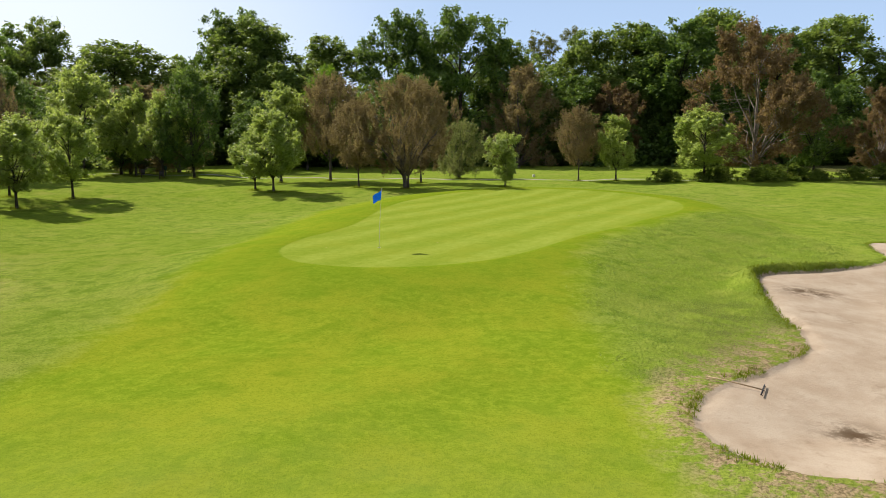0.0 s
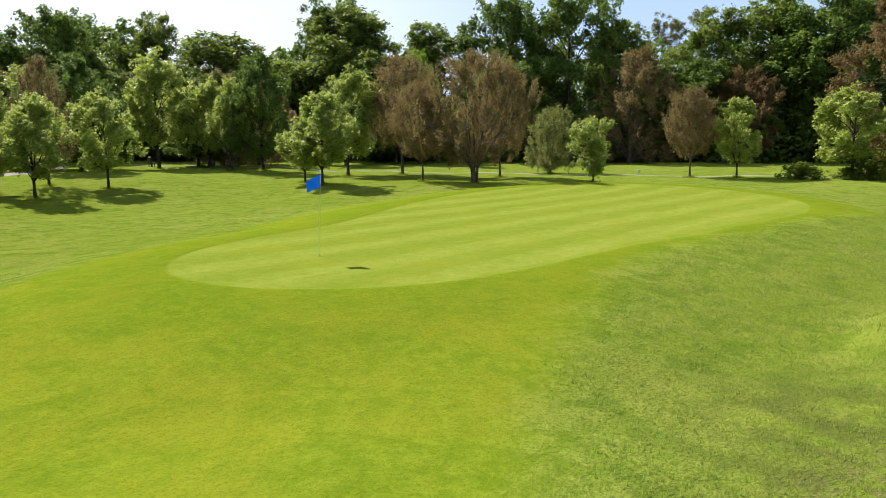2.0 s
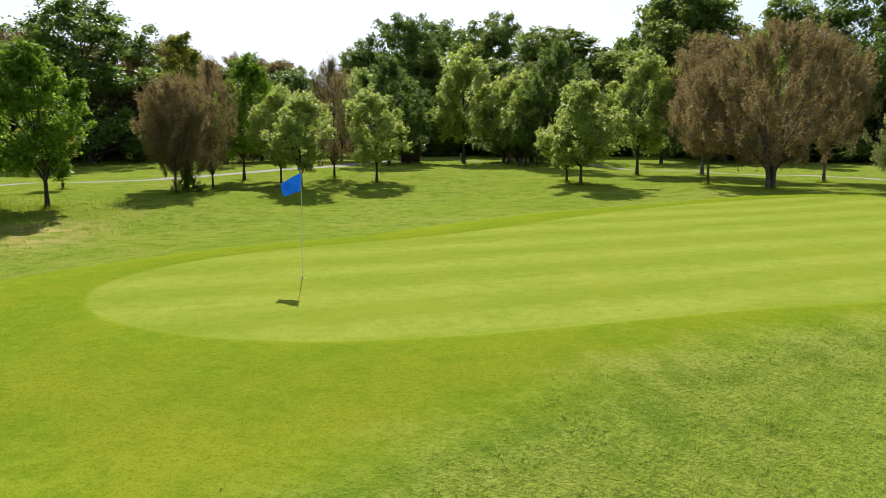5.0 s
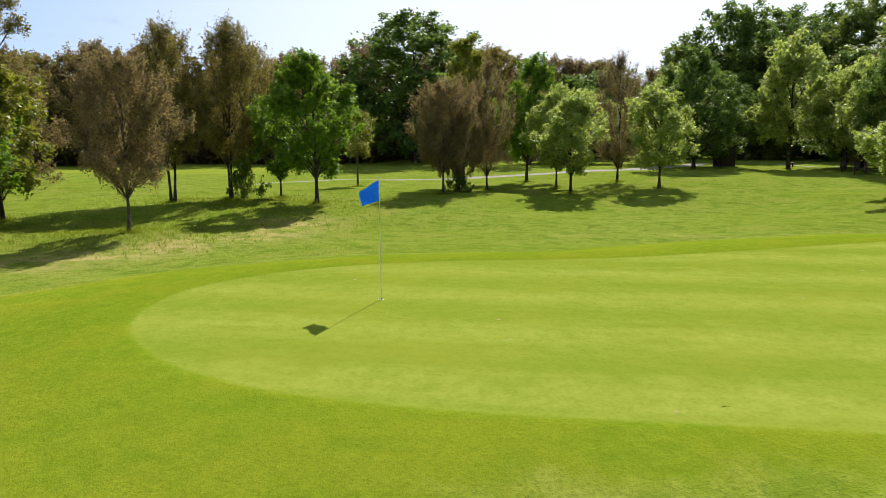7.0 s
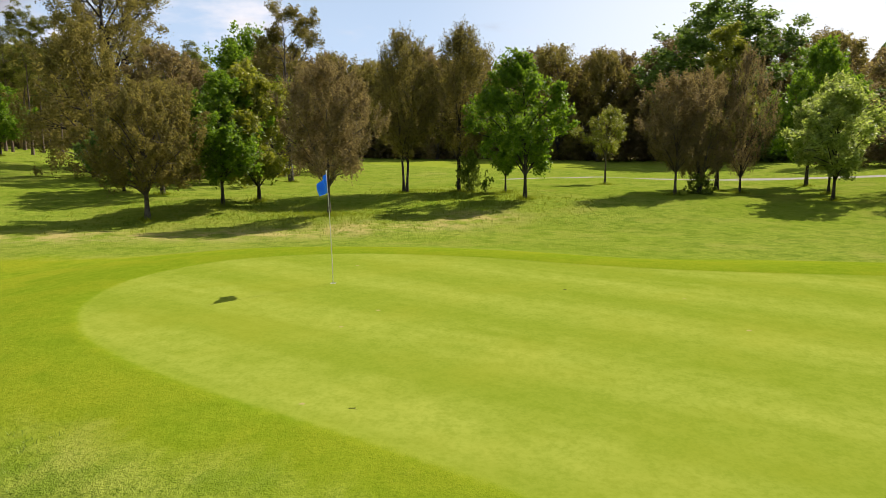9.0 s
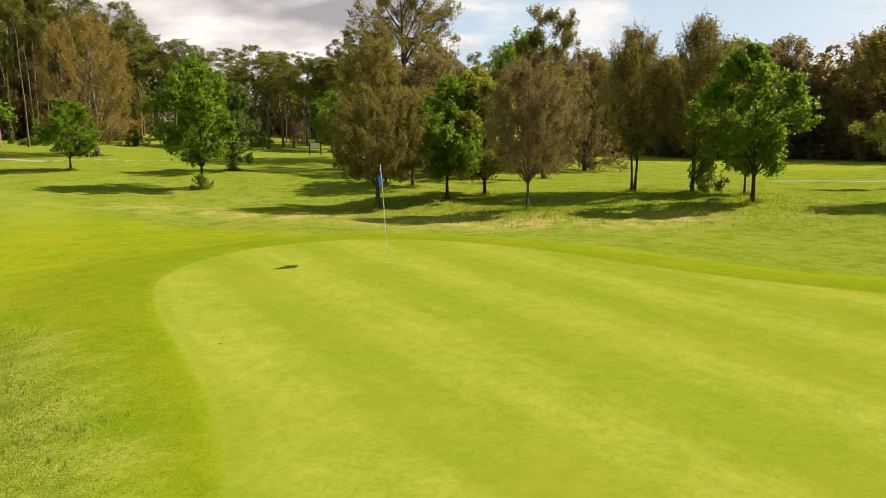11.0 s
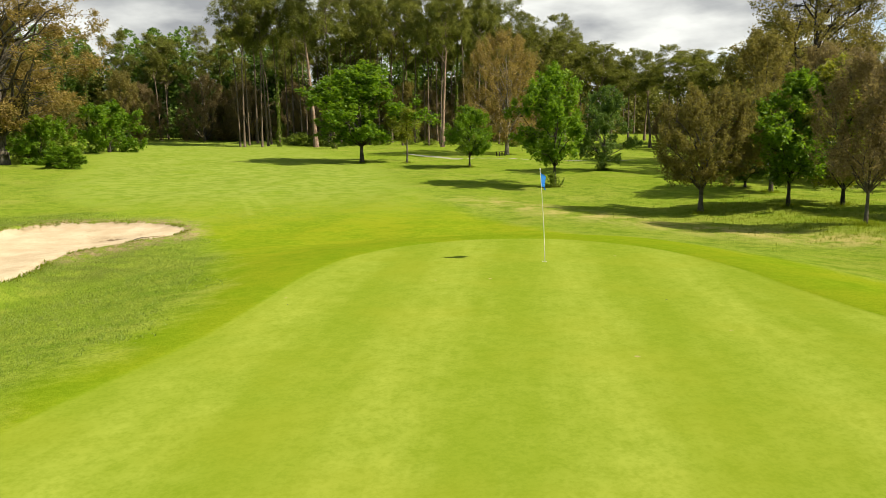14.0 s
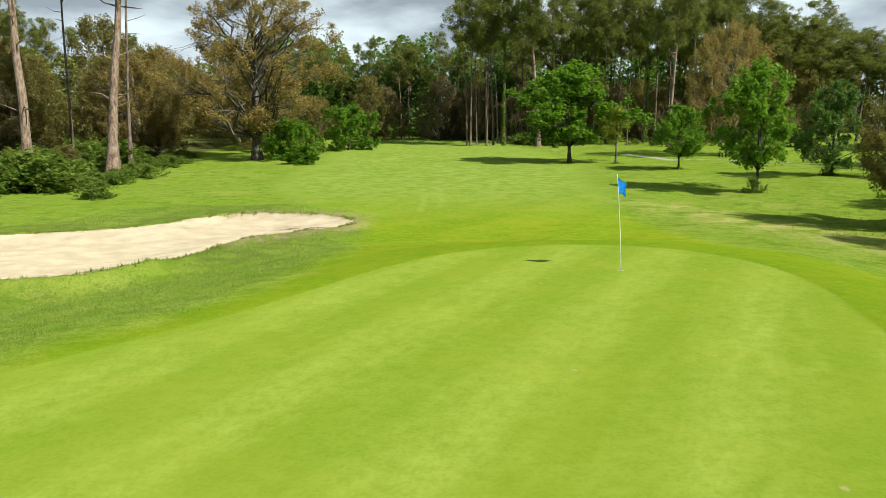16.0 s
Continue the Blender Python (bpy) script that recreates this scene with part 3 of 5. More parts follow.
    for c in centre[: int(clumps * twigs)]:
        away = np.linalg.norm(spots - c, axis=1) + 0.6 * np.maximum(spots[:, 2] - c[2], 0)
        k = int(np.argmin(away))
        a, r = spots[k], min(nodes[k][1], 0.02 * H / 6.5)
        bend = (a + c) / 2 + rng.normal(0, 0.06 * away[k] + 0.01, 3)
        wood.add([a, bend, c], [r + 0.003, r * 0.6 + 0.003, 0.004], 3)
    for _ in range(stubs):                         # dead branch stubs on a bare trunk
        line, rad = lines[0]
        z0, a = H * rng.uniform(0.16, low), rng.uniform(0, 6.28)
        root = np.array([np.interp(z0, line[:, 2], line[:, k]) for k in (0, 1, 2)])
        out = rng.uniform(0.25, 0.5) * R * np.array([math.cos(a), math.sin(a), rng.uniform(-0.1, 0.45)])
        wood.add([root, root + out * 0.55 + rng.normal(0, 0.06, 3), root + out], [0.16 * trunk, 0.11 * trunk, 0.008], 4)
    # leafy shoots, outward and upward from every clump
    host = np.repeat(np.arange(clumps), shoots)
    heart = np.column_stack([np.zeros((clumps, 2)), np.maximum(centre[:, 2] - 0.7 * np.hypot(centre[:, 0], centre[:, 1]), H * low)])
    away = centre - heart
    away /= np.linalg.norm(away, axis=1)[:, None] + 1e-6
    d = away[host] * (1 - rise) + np.array([0, 0, rise]) + rng.normal(0, fan, (len(host), 3))
    d /= np.linalg.norm(d, axis=1)[:, None]
    run = length * rng.uniform(0.55, 1.3, len(host))
    start = centre[host] + rng.normal(0, 0.32 * spread, (len(host), 3)) - d * (run * 0.4)[:, None]
    held = host < int(clumps * twigs)
    wood.sticks(centre[host[held]], (start + d * run[:, None])[held], stick, stick * 0.35)
    n = clumps * per
    which = rng.integers(0, len(host), n)
    s = rng.uniform(0.05, 1.0, n)
    pos = start[which] + d[which] * (run[which] * s)[:, None] + rng.normal(0, 1, (n, 3)) * (fuzz * (1.2 - 0.75 * s))[:, None] * np.array([1, 1, flatten])
    pos[:, 2] = np.maximum(pos[:, 2], 0.08)
    # fit the grown crown to its height and radius
    fit = np.array([1, 1, 0]) * R / np.quantile(np.hypot(*(pos[:, :2] - pos[:, :2].mean(0)).T), 0.93 if masses else 0.965) + np.array([0, 0, 1]) * H / np.quantile(pos[:, 2], 0.9985)
    pos *= fit
    wood.co = [c * fit for c in wood.co]
    crown = leaf_mesh("crown", pos, leaf * rng.uniform(0.6, 1.3, n), aspect, rng, LEAF[leaf_kind], upward, hang)
    if not ivy:
        return wood.mesh("trunk", BARK[bark_kind]), crown
    line, rad = lines[0]
    zz = H * 0.62 * rng.uniform(0, 1, ivy) ** 1.3
    a = rng.uniform(0, 6.28, ivy)
    rr = np.interp(zz, line[:, 2], rad) + rng.uniform(0.02, 0.38, ivy) * (1 - zz / (H * 0.7)) * (0.55 + 0.45 * np.sin(zz * 1.7))
    sleeve = np.column_stack([np.interp(zz, line[:, 2], line[:, 0]) + rr * np.cos(a), np.interp(zz, line[:, 2], line[:, 1]) + rr * np.sin(a), zz]) * fit
    return wood.mesh("trunk", BARK[bark_kind]), crown, leaf_mesh("ivy", sleeve, rng.uniform(0.14, 0.28, ivy), 0.8, rng, LEAF["shrub"], 0.2, 0.3)


# kind: shape of the tree, in metres, with its height and crown radius to scale from
SPRAY = dict(profile="spire", masses=44, mass=0.80, clumps=250, spread=0.36, per=84, leaf=0.155, fill=0.38, bark_kind="dark", upward=0.45, flatten=0.85, reach=0.9, lobes=0.15, shoots=2, length=0.55, rise=0.35, fan=0.34, fuzz=0.15)
BROOM = dict(bark_kind="grey", clumps=210, spread=0.34, per=190, leaf=0.075, aspect=0.7, fill=0.42, lobes=0.2, reach=1.1, flatten=1.0, upward=0.2, shoots=5, length=0.95, rise=0.6, fan=0.24, fuzz=0.10, stick=0.007, hang=0.2)
FAR = dict(clumps=430, spread=0.8, per=80, leaf=0.36, aspect=0.8, fill=0.34, bark_kind="dark", upward=0.55, twigs=0.15, shoots=1, length=0.9, rise=0.35, fan=0.4, fuzz=0.55, masses=70, mass=2.5, lobes=0.08, stick=0.02)
KINDS = {
    "maple": (6.5, 2.3, dict(SPRAY, low=0.25, trunk=0.10, leaf_kind="maple")),
    "bright_maple": (6.5, 2.3, dict(SPRAY, low=0.25, trunk=0.10, leaf_kind="bright")),
    "deep_maple": (7.0, 2.7, dict(SPRAY, low=0.14, trunk=0.12, masses=50, mass=0.95, clumps=290, leaf_kind="deep", lobes=0.12)),
    "yellow_maple": (6.5, 2.3, dict(SPRAY, low=0.16, trunk=0.10, leaf_kind="yellow")),
    "sapling": (4.5, 1.6, dict(SPRAY, low=0.14, profile="vase", trunk=0.06, masses=24, mass=0.5, clumps=110, leaf=0.15, fill=0.5, leaf_kind="maple", bark_kind="grey", lobes=0.4)),
    "bronze": (6.5, 2.2, dict(BROOM, low=0.28, profile="round", trunk=0.085, leaf_kind="brown")),
    "bronze_bush": (9.0, 4.4, dict(BROOM, low=0.17, profile="round", stems=4, trunk=0.16, clumps=260, per=210, leaf=0.10, length=1.35, leaf_kind="brown", lobes=0.14)),
    "olive_dome": (6.0, 2.7, dict(BROOM, low=0.27, profile="round", trunk=0.14, per=230, leaf=0.085, rise=0.45, leaf_kind="olive", lobes=0.16, fill=0.36)),
    "tall_bronze": (9.0, 2.1, dict(BROOM, low=0.28, profile="egg", stems=2, trunk=0.12, clumps=240, per=165, leaf=0.085, length=1.35, rise=0.72, leaf_kind="olive", bark_kind="dark", lobes=0.16, fork=0.10)),
    "wispy": (10.0, 2.6, dict(BROOM, low=0.16, profile="egg", trunk=0.11, clumps=220, per=120, leaf=0.085, length=1.5, rise=0.75, leaf_kind="brown", bark_kind="dark", lobes=0.18, stick=0.011)),
    "open_oak": (12.8, 3.3, dict(SPRAY, low=0.30, profile="vase", trunk=0.20, masses=26, mass=0.95, clumps=200, per=150, leaf=0.13, length=0.8, fuzz=0.2, leaf_kind="olive", bark_kind="grey", lobes=0.4)),
    "poplar": (10.0, 1.9, dict(SPRAY, low=0.20, trunk=0.13, masses=46, mass=0.7, rise=0.5, leaf_kind="yellow", lobes=0.22)),
    "yellow_thin": (5.2, 1.4, dict(SPRAY, low=0.42, profile="vase", trunk=0.08, masses=18, mass=0.5, clumps=90, leaf=0.11, fill=0.5, leaf_kind="yellow", bark_kind="grey", lobes=0.4)),
    "round_bush": (6.0, 2.7, dict(BROOM, low=0.06, profile="round", stems=5, trunk=0.07, per=110, leaf=0.12, aspect=0.5, rise=0.45, leaf_kind="willow")),
    "fresh_bush": (4.5, 2.7, dict(SPRAY, low=0.0, profile="dome", stems=4, trunk=0.06, clumps=130, mass=0.7, leaf=0.2, aspect=0.8, leaf_kind="bright", lobes=0.3, twigs=0.2)),
    "broad": (20.0, 7.0, dict(FAR, low=0.05, profile="egg", trunk=0.36, leaf_kind="forest")),
    "broad_deep": (18.0, 7.5, dict(FAR, low=0.05, profile="round", trunk=0.4, leaf_kind="deep")),
    "fresh_broad": (14.0, 5.5, dict(FAR, low=0.15, profile="egg", trunk=0.3, clumps=280, masses=44, mass=1.8, leaf=0.30, leaf_kind="bright", twigs=0.3)),
    "rust_broad": (14.0, 5.6, dict(BROOM, low=0.12, profile="egg", trunk=0.26, clumps=280, per=210, leaf=0.17, length=1.4, rise=0.15, fan=0.4, fuzz=0.2, masses=44, mass=2.0, leaf_kind="rust", bark_kind="pale", lobes=0.14, hang=0.8, stick=0.012, fill=0.36)),
    "bronze_broad": (13.0, 5.0, dict(BROOM, low=0.03, profile="dome", trunk=0.22, clumps=190, per=120, leaf=0.20, shoots=4, length=1.5, rise=0.45, fuzz=0.25, leaf_kind="brown", lobes=0.18, twigs=0.3, stick=0.012)),
    "olive_broad": (13.0, 5.0, dict(BROOM, low=0.03, profile="dome", trunk=0.22, clumps=190, per=120, leaf=0.20, shoots=4, length=1.4, rise=0.4, fuzz=0.3, leaf_kind="olive", lobes=0.18, twigs=0.3, stick=0.012)),
    "amber_broad": (13.0, 5.0, dict(BROOM, low=0.14, profile="round", trunk=0.24, clumps=230, per=200, leaf=0.14, length=1.5, rise=0.42, fuzz=0.2, leaf_kind="amber", bark_kind="pale", lobes=0.14, stick=0.012)),
    "oak": (16.5, 7.6, dict(SPRAY, low=0.2, profile="dome", trunk=0.46, masses=64, mass=2.0, clumps=420, spread=0.6, per=150, leaf=0.17, length=1.1, rise=0.2, fuzz=0.28, fill=0.42, leaf_kind="amber", bark_kind="grey", lobes=0.2, reach=0.85, lean=0.06, stick=0.014, crook=0.1, limbs=52, twigs=0.8, skew=0.05)),
    "gaunt_oak": (16.5, 7.0, dict(SPRAY, low=0.20, profile="dome", trunk=0.44, masses=54, mass=2.0, clumps=340, spread=0.6, per=150, leaf=0.17, length=1.1, rise=0.2, fuzz=0.28, fill=0.42, leaf_kind="olive", lobes=0.3, reach=0.8, lean=0.08, stick=0.014, crook=0.1, limbs=44)),
    "pine": (20.0, 3.4, dict(low=0.6, profile="round", trunk=0.17, clumps=130, spread=0.5, per=110, leaf=0.27, aspect=0.26, fill=0.5, leaf_kind="pine", bark_kind="grove", lobes=0.3, reach=0.3, flatten=0.5, upward=0.8, twigs=0.7, lean=0.05, masses=18, mass=1.4, length=0.7, rise=0.3, fuzz=0.3, stick=0.012, stubs=9)),
    "ivy_pine": (20.0, 3.4, dict(low=0.62, profile="round", trunk=0.18, clumps=130, spread=0.5, per=110, leaf=0.27, aspect=0.26, fill=0.5, leaf_kind="pine", bark_kind="grove", lobes=0.3, reach=0.3, flatten=0.5, upward=0.8, twigs=0.7, ivy=1500, lean=0.07, masses=18, mass=1.4, length=0.7, rise=0.3, fuzz=0.3, stick=0.012, stubs=6)),
    "leaning_pine": (20.0, 4.0, dict(low=0.58, profile="dome", trunk=0.36, clumps=90, spread=0.9, per=130, leaf=0.45, aspect=0.18, fill=0.6, leaf_kind="pine", bark_kind="pine", lobes=0.35, reach=0.25, flatten=0.45, upward=1.0, lean=0.22, length=0.9, rise=0.4, fuzz=0.5, stick=0.012, stubs=14)),
    "pole_pine": (20.0, 2.4, dict(low=0.66, profile="round", trunk=0.13, clumps=60, spread=0.5, per=110, leaf=0.27, aspect=0.26, fill=0.5, leaf_kind="pine", bark_kind="grove", lobes=0.45, reach=0.1, flatten=0.6, upward=0.8, twigs=0.7, lean=0.06, length=0.7, rise=0.3, fuzz=0.35, stick=0.012, masses=10, mass=0.9, stubs=6)),
    "tall_pine": (24.0, 3.8, dict(low=0.60, profile="dome", trunk=0.34, clumps=90, spread=0.9, per=120, leaf=0.42, aspect=0.2, fill=0.6, leaf_kind="pine", bark_kind="pine", lobes=0.35, reach=0.25, flatten=0.45, upward=1.0, lean=0.02, length=0.9, rise=0.4, fuzz=0.5, stick=0.012, stubs=14)),
    "shrub": (1.8, 1.6, dict(low=0.0, profile="dome", stems=3, trunk=0.015, clumps=60, spread=0.3, per=34, leaf=0.16, aspect=0.8, fill=0.4, leaf_kind="shrub", bark_kind="dark", lobes=0.45, twigs=0.1, length=0.4, fuzz=0.14)),
}
WORDS = {
    "maple": ("maple_tree", "young green maple with a dark slender trunk in grass", "tree"),
    "bright_maple": ("maple_tree", "young maple with fresh bright green leaves in grass", "tree"),
    "deep_maple": ("maple_tree", "dense dark green maple with low branches in grass", "tree"),
    "sapling": ("sapling", "small thin sapling with light green leaves in grass", "tree"),
    "bronze": ("birch_tree", "brown small-leaved tree with a slim bare trunk in rough", "tree"),
    "bronze_bush": ("alder_tree", "many-stemmed round tree with brown withered leaves", "tree"),
    "olive_dome": ("holm_oak_tree", "olive-brown round-headed tree with a short trunk", "tree"),
    "tall_bronze": ("tall_oak_tree", "tall thin tree with sparse olive-brown leaves, forked trunk", "tree"),
    "open_oak": ("tall_oak_tree", "tall open tree with a bare trunk and olive leaves", "tree"),
    "wispy": ("wispy_tree", "tall wispy tree with bare twigs and few brown leaves", "tree"),
    "poplar": ("poplar_tree", "tall narrow tree with yellow-green leaves", "tree"),
    "yellow_thin": ("thin_tree", "small thin tree with sparse yellowing leaves", "tree"),
    "round_bush": ("willow_tree", "round grey-green tree branching from the ground", "tree"),
    "broad": ("forest_tree", "tall green broadleaved tree at the wood's edge", "tree"),
    "broad_deep": ("forest_tree", "large dark green broadleaved tree with a round crown", "tree"),
    "fresh_broad": ("forest_tree", "broadleaved tree with fresh bright green leaves behind others", "tree"),
    "rust_broad": ("rusty_tree", "large tree with rust-brown drooping withered leaves", "tree"),
    "bronze_broad": ("brown_tree", "brown-leaved tree in the woodland behind the course", "tree"),
    "amber_broad": ("brown_tree", "round brown-orange leaved tree with a pale trunk", "tree"),
    "olive_broad": ("brown_tree", "olive-brown tree in the woodland behind the course", "tree"),
    "ivy_pine": ("pine_tree", "tall maritime pine with ivy climbing its trunk", "tree"),
    "yellow_maple": ("maple_tree", "young maple with yellow-green leaves behind a greener one", "tree"),
    "fresh_bush": ("thicket", "dense bright green bush at the fairway's edge", "shrub"),
    "gaunt_oak": ("oak_tree", "old dark oak with bare crooked limbs and brown leaves", "tree"),
    "oak": ("oak_tree", "old oak with pale crooked limbs and olive-brown leaves", "tree"),
    "pine": ("pine_tree", "tall maritime pine with bare reddish trunk, high crown", "tree"),
    "pole_pine": ("pine_tree", "slender maritime pine with a long bare trunk", "tree"),
    "tall_pine": ("pine_tree", "tall straight maritime pine with a thick reddish trunk", "tree"),
    "leaning_pine": ("leaning_pine_tree", "tall leaning maritime pine with bare reddish trunk", "tree"),
    "shrub": ("shrub", "low leafy green shrub in long grass", "shrub"),
}
GROWN, PLANTED = {}, []


def plant(kind, x, y, height=None, width=None, turn=None, variants=3, group="", sink=0.05, lift=None):
    """Sets one tree of a kind on the ground, scaled to a height and a crown width."""
    H, R, form = KINDS[kind]
    PLANTED.append(kind)
    placed = len(PLANTED)
    pick = placed % variants
    name, label, category = WORDS[kind]
    turn = (placed * 137.5) % 360 if turn is None else turn
    m = pose(x, y, (level(x, y) if lift is None else lift) - sink, 0, 0, turn)
    if (kind, pick) not in GROWN:
        meshes = grow(1000 + 17 * pick + sum(map(ord, kind)), H, R, **form)
        top = new(name)
        top.empty_display_size = 0.3
        for me in meshes:
            new(me.name.split(".")[0], me).parent = top
        tagged(top, label, category)
        GROWN[kind, pick] = top
        top.matrix_basis = m
    else:
        top = copy_thing(GROWN[kind, pick], m)
    h = (height or H) / H
    w = (width or 2 * R * h) / (2 * R)
    top.scale = (w, w, h)
    if group:
        tagged(top, group=group)
    return top


# trees along the west side, from the south to the north
ROW = "trees along the rough"
plant("bright_maple", -11.7, -49.0, 9.0, 9.6, group=ROW)
plant("yellow_thin", -15.5, -47.5, 5.0, 3.2, group=ROW)
plant("bright_maple", -18.4, -40.6, 5.1, 4.2, group=ROW)
plant("bright_maple", -16.5, -24.8, 7.7, 5.0, group=ROW)
plant("deep_maple", -25.4, -31.5, 6.4, 4.6, group=ROW)
plant("amber_broad", -29.2, -53.3, 12.8, 9.6, group=ROW)
plant("olive_dome", -16.5, -12.1, 6.0, 5.4, group=ROW)
plant("bright_maple", -20.0, -10.1, 6.4, 4.4, group=ROW)
plant("yellow_maple", -22.6, -9.2, 7.0, 4.6, group=ROW)
plant("bronze", -17.4, -4.3, 6.7, 4.3, turn=40, group=ROW)
plant("tall_bronze", -27.5, -2.3, 9.0, 4.3, group=ROW)
plant("tall_bronze", -28.5, 0.7, 9.5, 4.3, group=ROW)
plant("bright_maple", -28.6, 3.4, 5.8, 3.2, group=ROW)
plant("bright_maple", -24.2, 4.4, 7.5, 4.9, group=ROW)
plant("yellow_thin", -36.9, 10.2, 5.4, 3.0, group=ROW)
plant("bronze", -27.7, 12.8, 6.7, 4.6, group=ROW)
plant("bronze_bush", -29.6, 14.6, 7.2, 5.0, group=ROW)
plant("poplar", -33.2, 16.6, 10.2, 4.1, group=ROW)
plant("wispy", -31.2, 17.4, 8.6, 3.6, group=ROW)
plant("bright_maple", -36.2, 23.2, 9.4, 5.6, group=ROW)
plant("maple", -30.0, 22.0, 6.8, 3.6, group=ROW)
plant("wispy", -30.5, 27.3, 9.0, 4.4, group=ROW)
plant("maple", -25.5, 26.9, 6.7, 4.5, group=ROW)
plant("maple", -25.9, 20.5, 6.2, 4.5, group=ROW)
plant("deep_maple", -38.5, 41.2, 10.5, 7.4, group=ROW)
plant("maple", -36.2, 49.9, 11.8, 7.6, group=ROW)
plant("maple", -27.0, 47.7, 8.8, 5.6, group=ROW)
plant("deep_maple", -23.9, 48.0, 11.2, 6.4, group=ROW)
plant("maple", -31.0, 50.5, 9.0, 5.5, group=ROW)
plant("maple", -13.4, 32.5, 4.8, 3.6, group=ROW)
plant("maple", -11.6, 31.2, 6.4, 5.2, group=ROW)
plant("maple", -14.0, 44.0, 9.5, 6.0, group=ROW)
plant("bronze", -9.4, 45.4, 10.5, 6.6, group=ROW)
plant("bronze_bush", -1.2, 34.4, 9.3, 8.8, group=ROW)
plant("bronze", -5.4, 36.0, 7.6, 4.6, group=ROW)
plant("bronze", -0.3, 42.4, 9.4, 5.0, group=ROW)
plant("round_bush", 3.4, 50.2, 6.2, 5.4, group=ROW)
plant("sapling", 7.2, 35.7, 4.7, 3.4, group=ROW)
plant("bronze", 15.0, 44.6, 7.3, 4.3, group=ROW)
plant("maple", 18.5, 44.0, 6.3, 4.2, group=ROW)
plant("maple", 26.5, 42.6, 7.1, 6.4, group=ROW)
plant("rust_broad", 32.9, 47.2, 15.2, 12.6, group=ROW)
plant("deep_maple", 40.4, 50.0, 10.8, 6.2, group=ROW)
plant("rust_broad", 47.0, 50.0, 9.5, 8.0, group=ROW)
# west and south-west, further back
plant("open_oak", -37.7, -12.0, 12.6, 6.6, group=ROW)
plant("gaunt_oak", -46.0, -30.0, 17.8, 15.0, turn=200, group=ROW)
plant("fresh_broad", -52.0, -20.0, 12.8, 8.0, group=ROW)
plant("olive_dome", -25.0, -15.5, 6.2, 5.0, group=ROW)
plant("bronze_broad", -36.0, -19.0, 8.5, 6.0, group=ROW)
plant("bright_maple", -56.6, -47.7, 7.4, 6.2, group=ROW)
plant("pine", -62.0, -47.9, 16.2, 6.6, group="pine grove")
plant("pine", -66.0, -47.0, 15.8, 6.0, group="pine grove")
plant("pine", -66.0, -53.0, 14.4, 6.0, group="pine grove")
plant("broad_deep", -76.0, 29.5, 18.5, 18.5)
plant("broad_deep", -62.0, 70.0, 19.6, 15.0)
plant("oak", 17.4, -57.0, 17.0, 16.5, turn=30)
plant("pine", 31.5, -49.0, 27.0, 7.0)
plant("pine", 28.1, -53.0, 28.0, 8.0)
plant("shrub", -16.2, -24.6, 1.0, 1.3, group="suckers at a trunk")
plant("shrub", -24.9, -31.2, 0.7, 1.2, group="suckers at a trunk")
plant("shrub", -28.3, 1.3, 2.6, 2.2, group="suckers at a trunk")
plant("shrub", -29.4, 14.6, 1.3, 2.0, group="suckers at a trunk")
plant("tall_pine", 27.5, -32.0, 24.0, 9.0, turn=250)
plant("leaning_pine", 26.4, -43.5, 25.0, 11.0, turn=250)
# grove of maritime pines beside the fairway
plant("pine", -6.8, -81.9, 22, 6.5, group="pine grove")
plant("pine", -10.6, -93.4, 24, 7.4, group="pine grove")
plant("pine", -10.1, -83.3, 21, 5.8, group="pine grove")
plant("ivy_pine", -11.3, -82.0, 23, 6.5, group="pine grove")
plant("pine", -16.5, -96.1, 25, 7.4, group="pine grove")
plant("pine", -19.8, -101.5, 22, 5.8, group="pine grove")
plant("leaning_pine", -15.6, -79.8, 24, 6.5, group="pine grove", turn=300)
plant("pine", -21.9, -94.6, 21, 7.4, group="pine grove")
plant("ivy_pine", -16.8, -75.3, 23, 5.8, group="pine grove")
plant("pine", -27.0, -99.2, 25, 6.5, group="pine grove")
plant("pine", -25.2, -87.2, 22, 7.4, group="pine grove")
plant("pine", -32.4, -101.5, 24, 5.8, group="pine grove")
plant("pine", -27.8, -84.0, 21, 6.5, group="pine grove")
plant("pine", -34.3, -94.3, 23, 7.4, group="pine grove")
plant("ivy_pine", -31.8, -84.4, 25, 5.8, group="pine grove")
plant("pine", -39.2, -96.5, 22, 6.5, group="pine grove")
plant("pine", -36.2, -86.9, 24, 7.4, group="pine grove")
plant("leaning_pine", -29.8, -71.0, 21, 5.8, group="pine grove", turn=300)
plant("ivy_pine", -35.7, -79.3, 23, 6.5, group="pine grove")
plant("pine", -43.9, -91.9, 25, 7.4, group="pine grove")
plant("pine", -40.5, -82.4, 19, 5.8, group="pine grove")
plant("pine", -39.4, -77.3, 21, 6.5, group="pine grove")
plant("pine", -48.3, -89.4, 18, 7.4, group="pine grove")
plant("fresh_bush", 14.2, -56.9, 4.2, 5.0, group="bushes at the fairway")
plant("fresh_bush", 9.1, -73.2, 5.6, 7.0, group="bushes at the fairway")
plant("fresh_bush", 12.6, -51.0, 1.8, 4.0, group="bushes at the fairway")
plant("pine", -47.1, -83.2, 21, 8.0, group="pine grove")
plant("pine", -52.8, -89.1, 20, 8.0, group="pine grove")
plant("pine", -51.4, -82.8, 18.5, 8.0, group="pine grove")
plant("pine", -58.6, -90.0, 17.5, 8.0, group="pine grove")
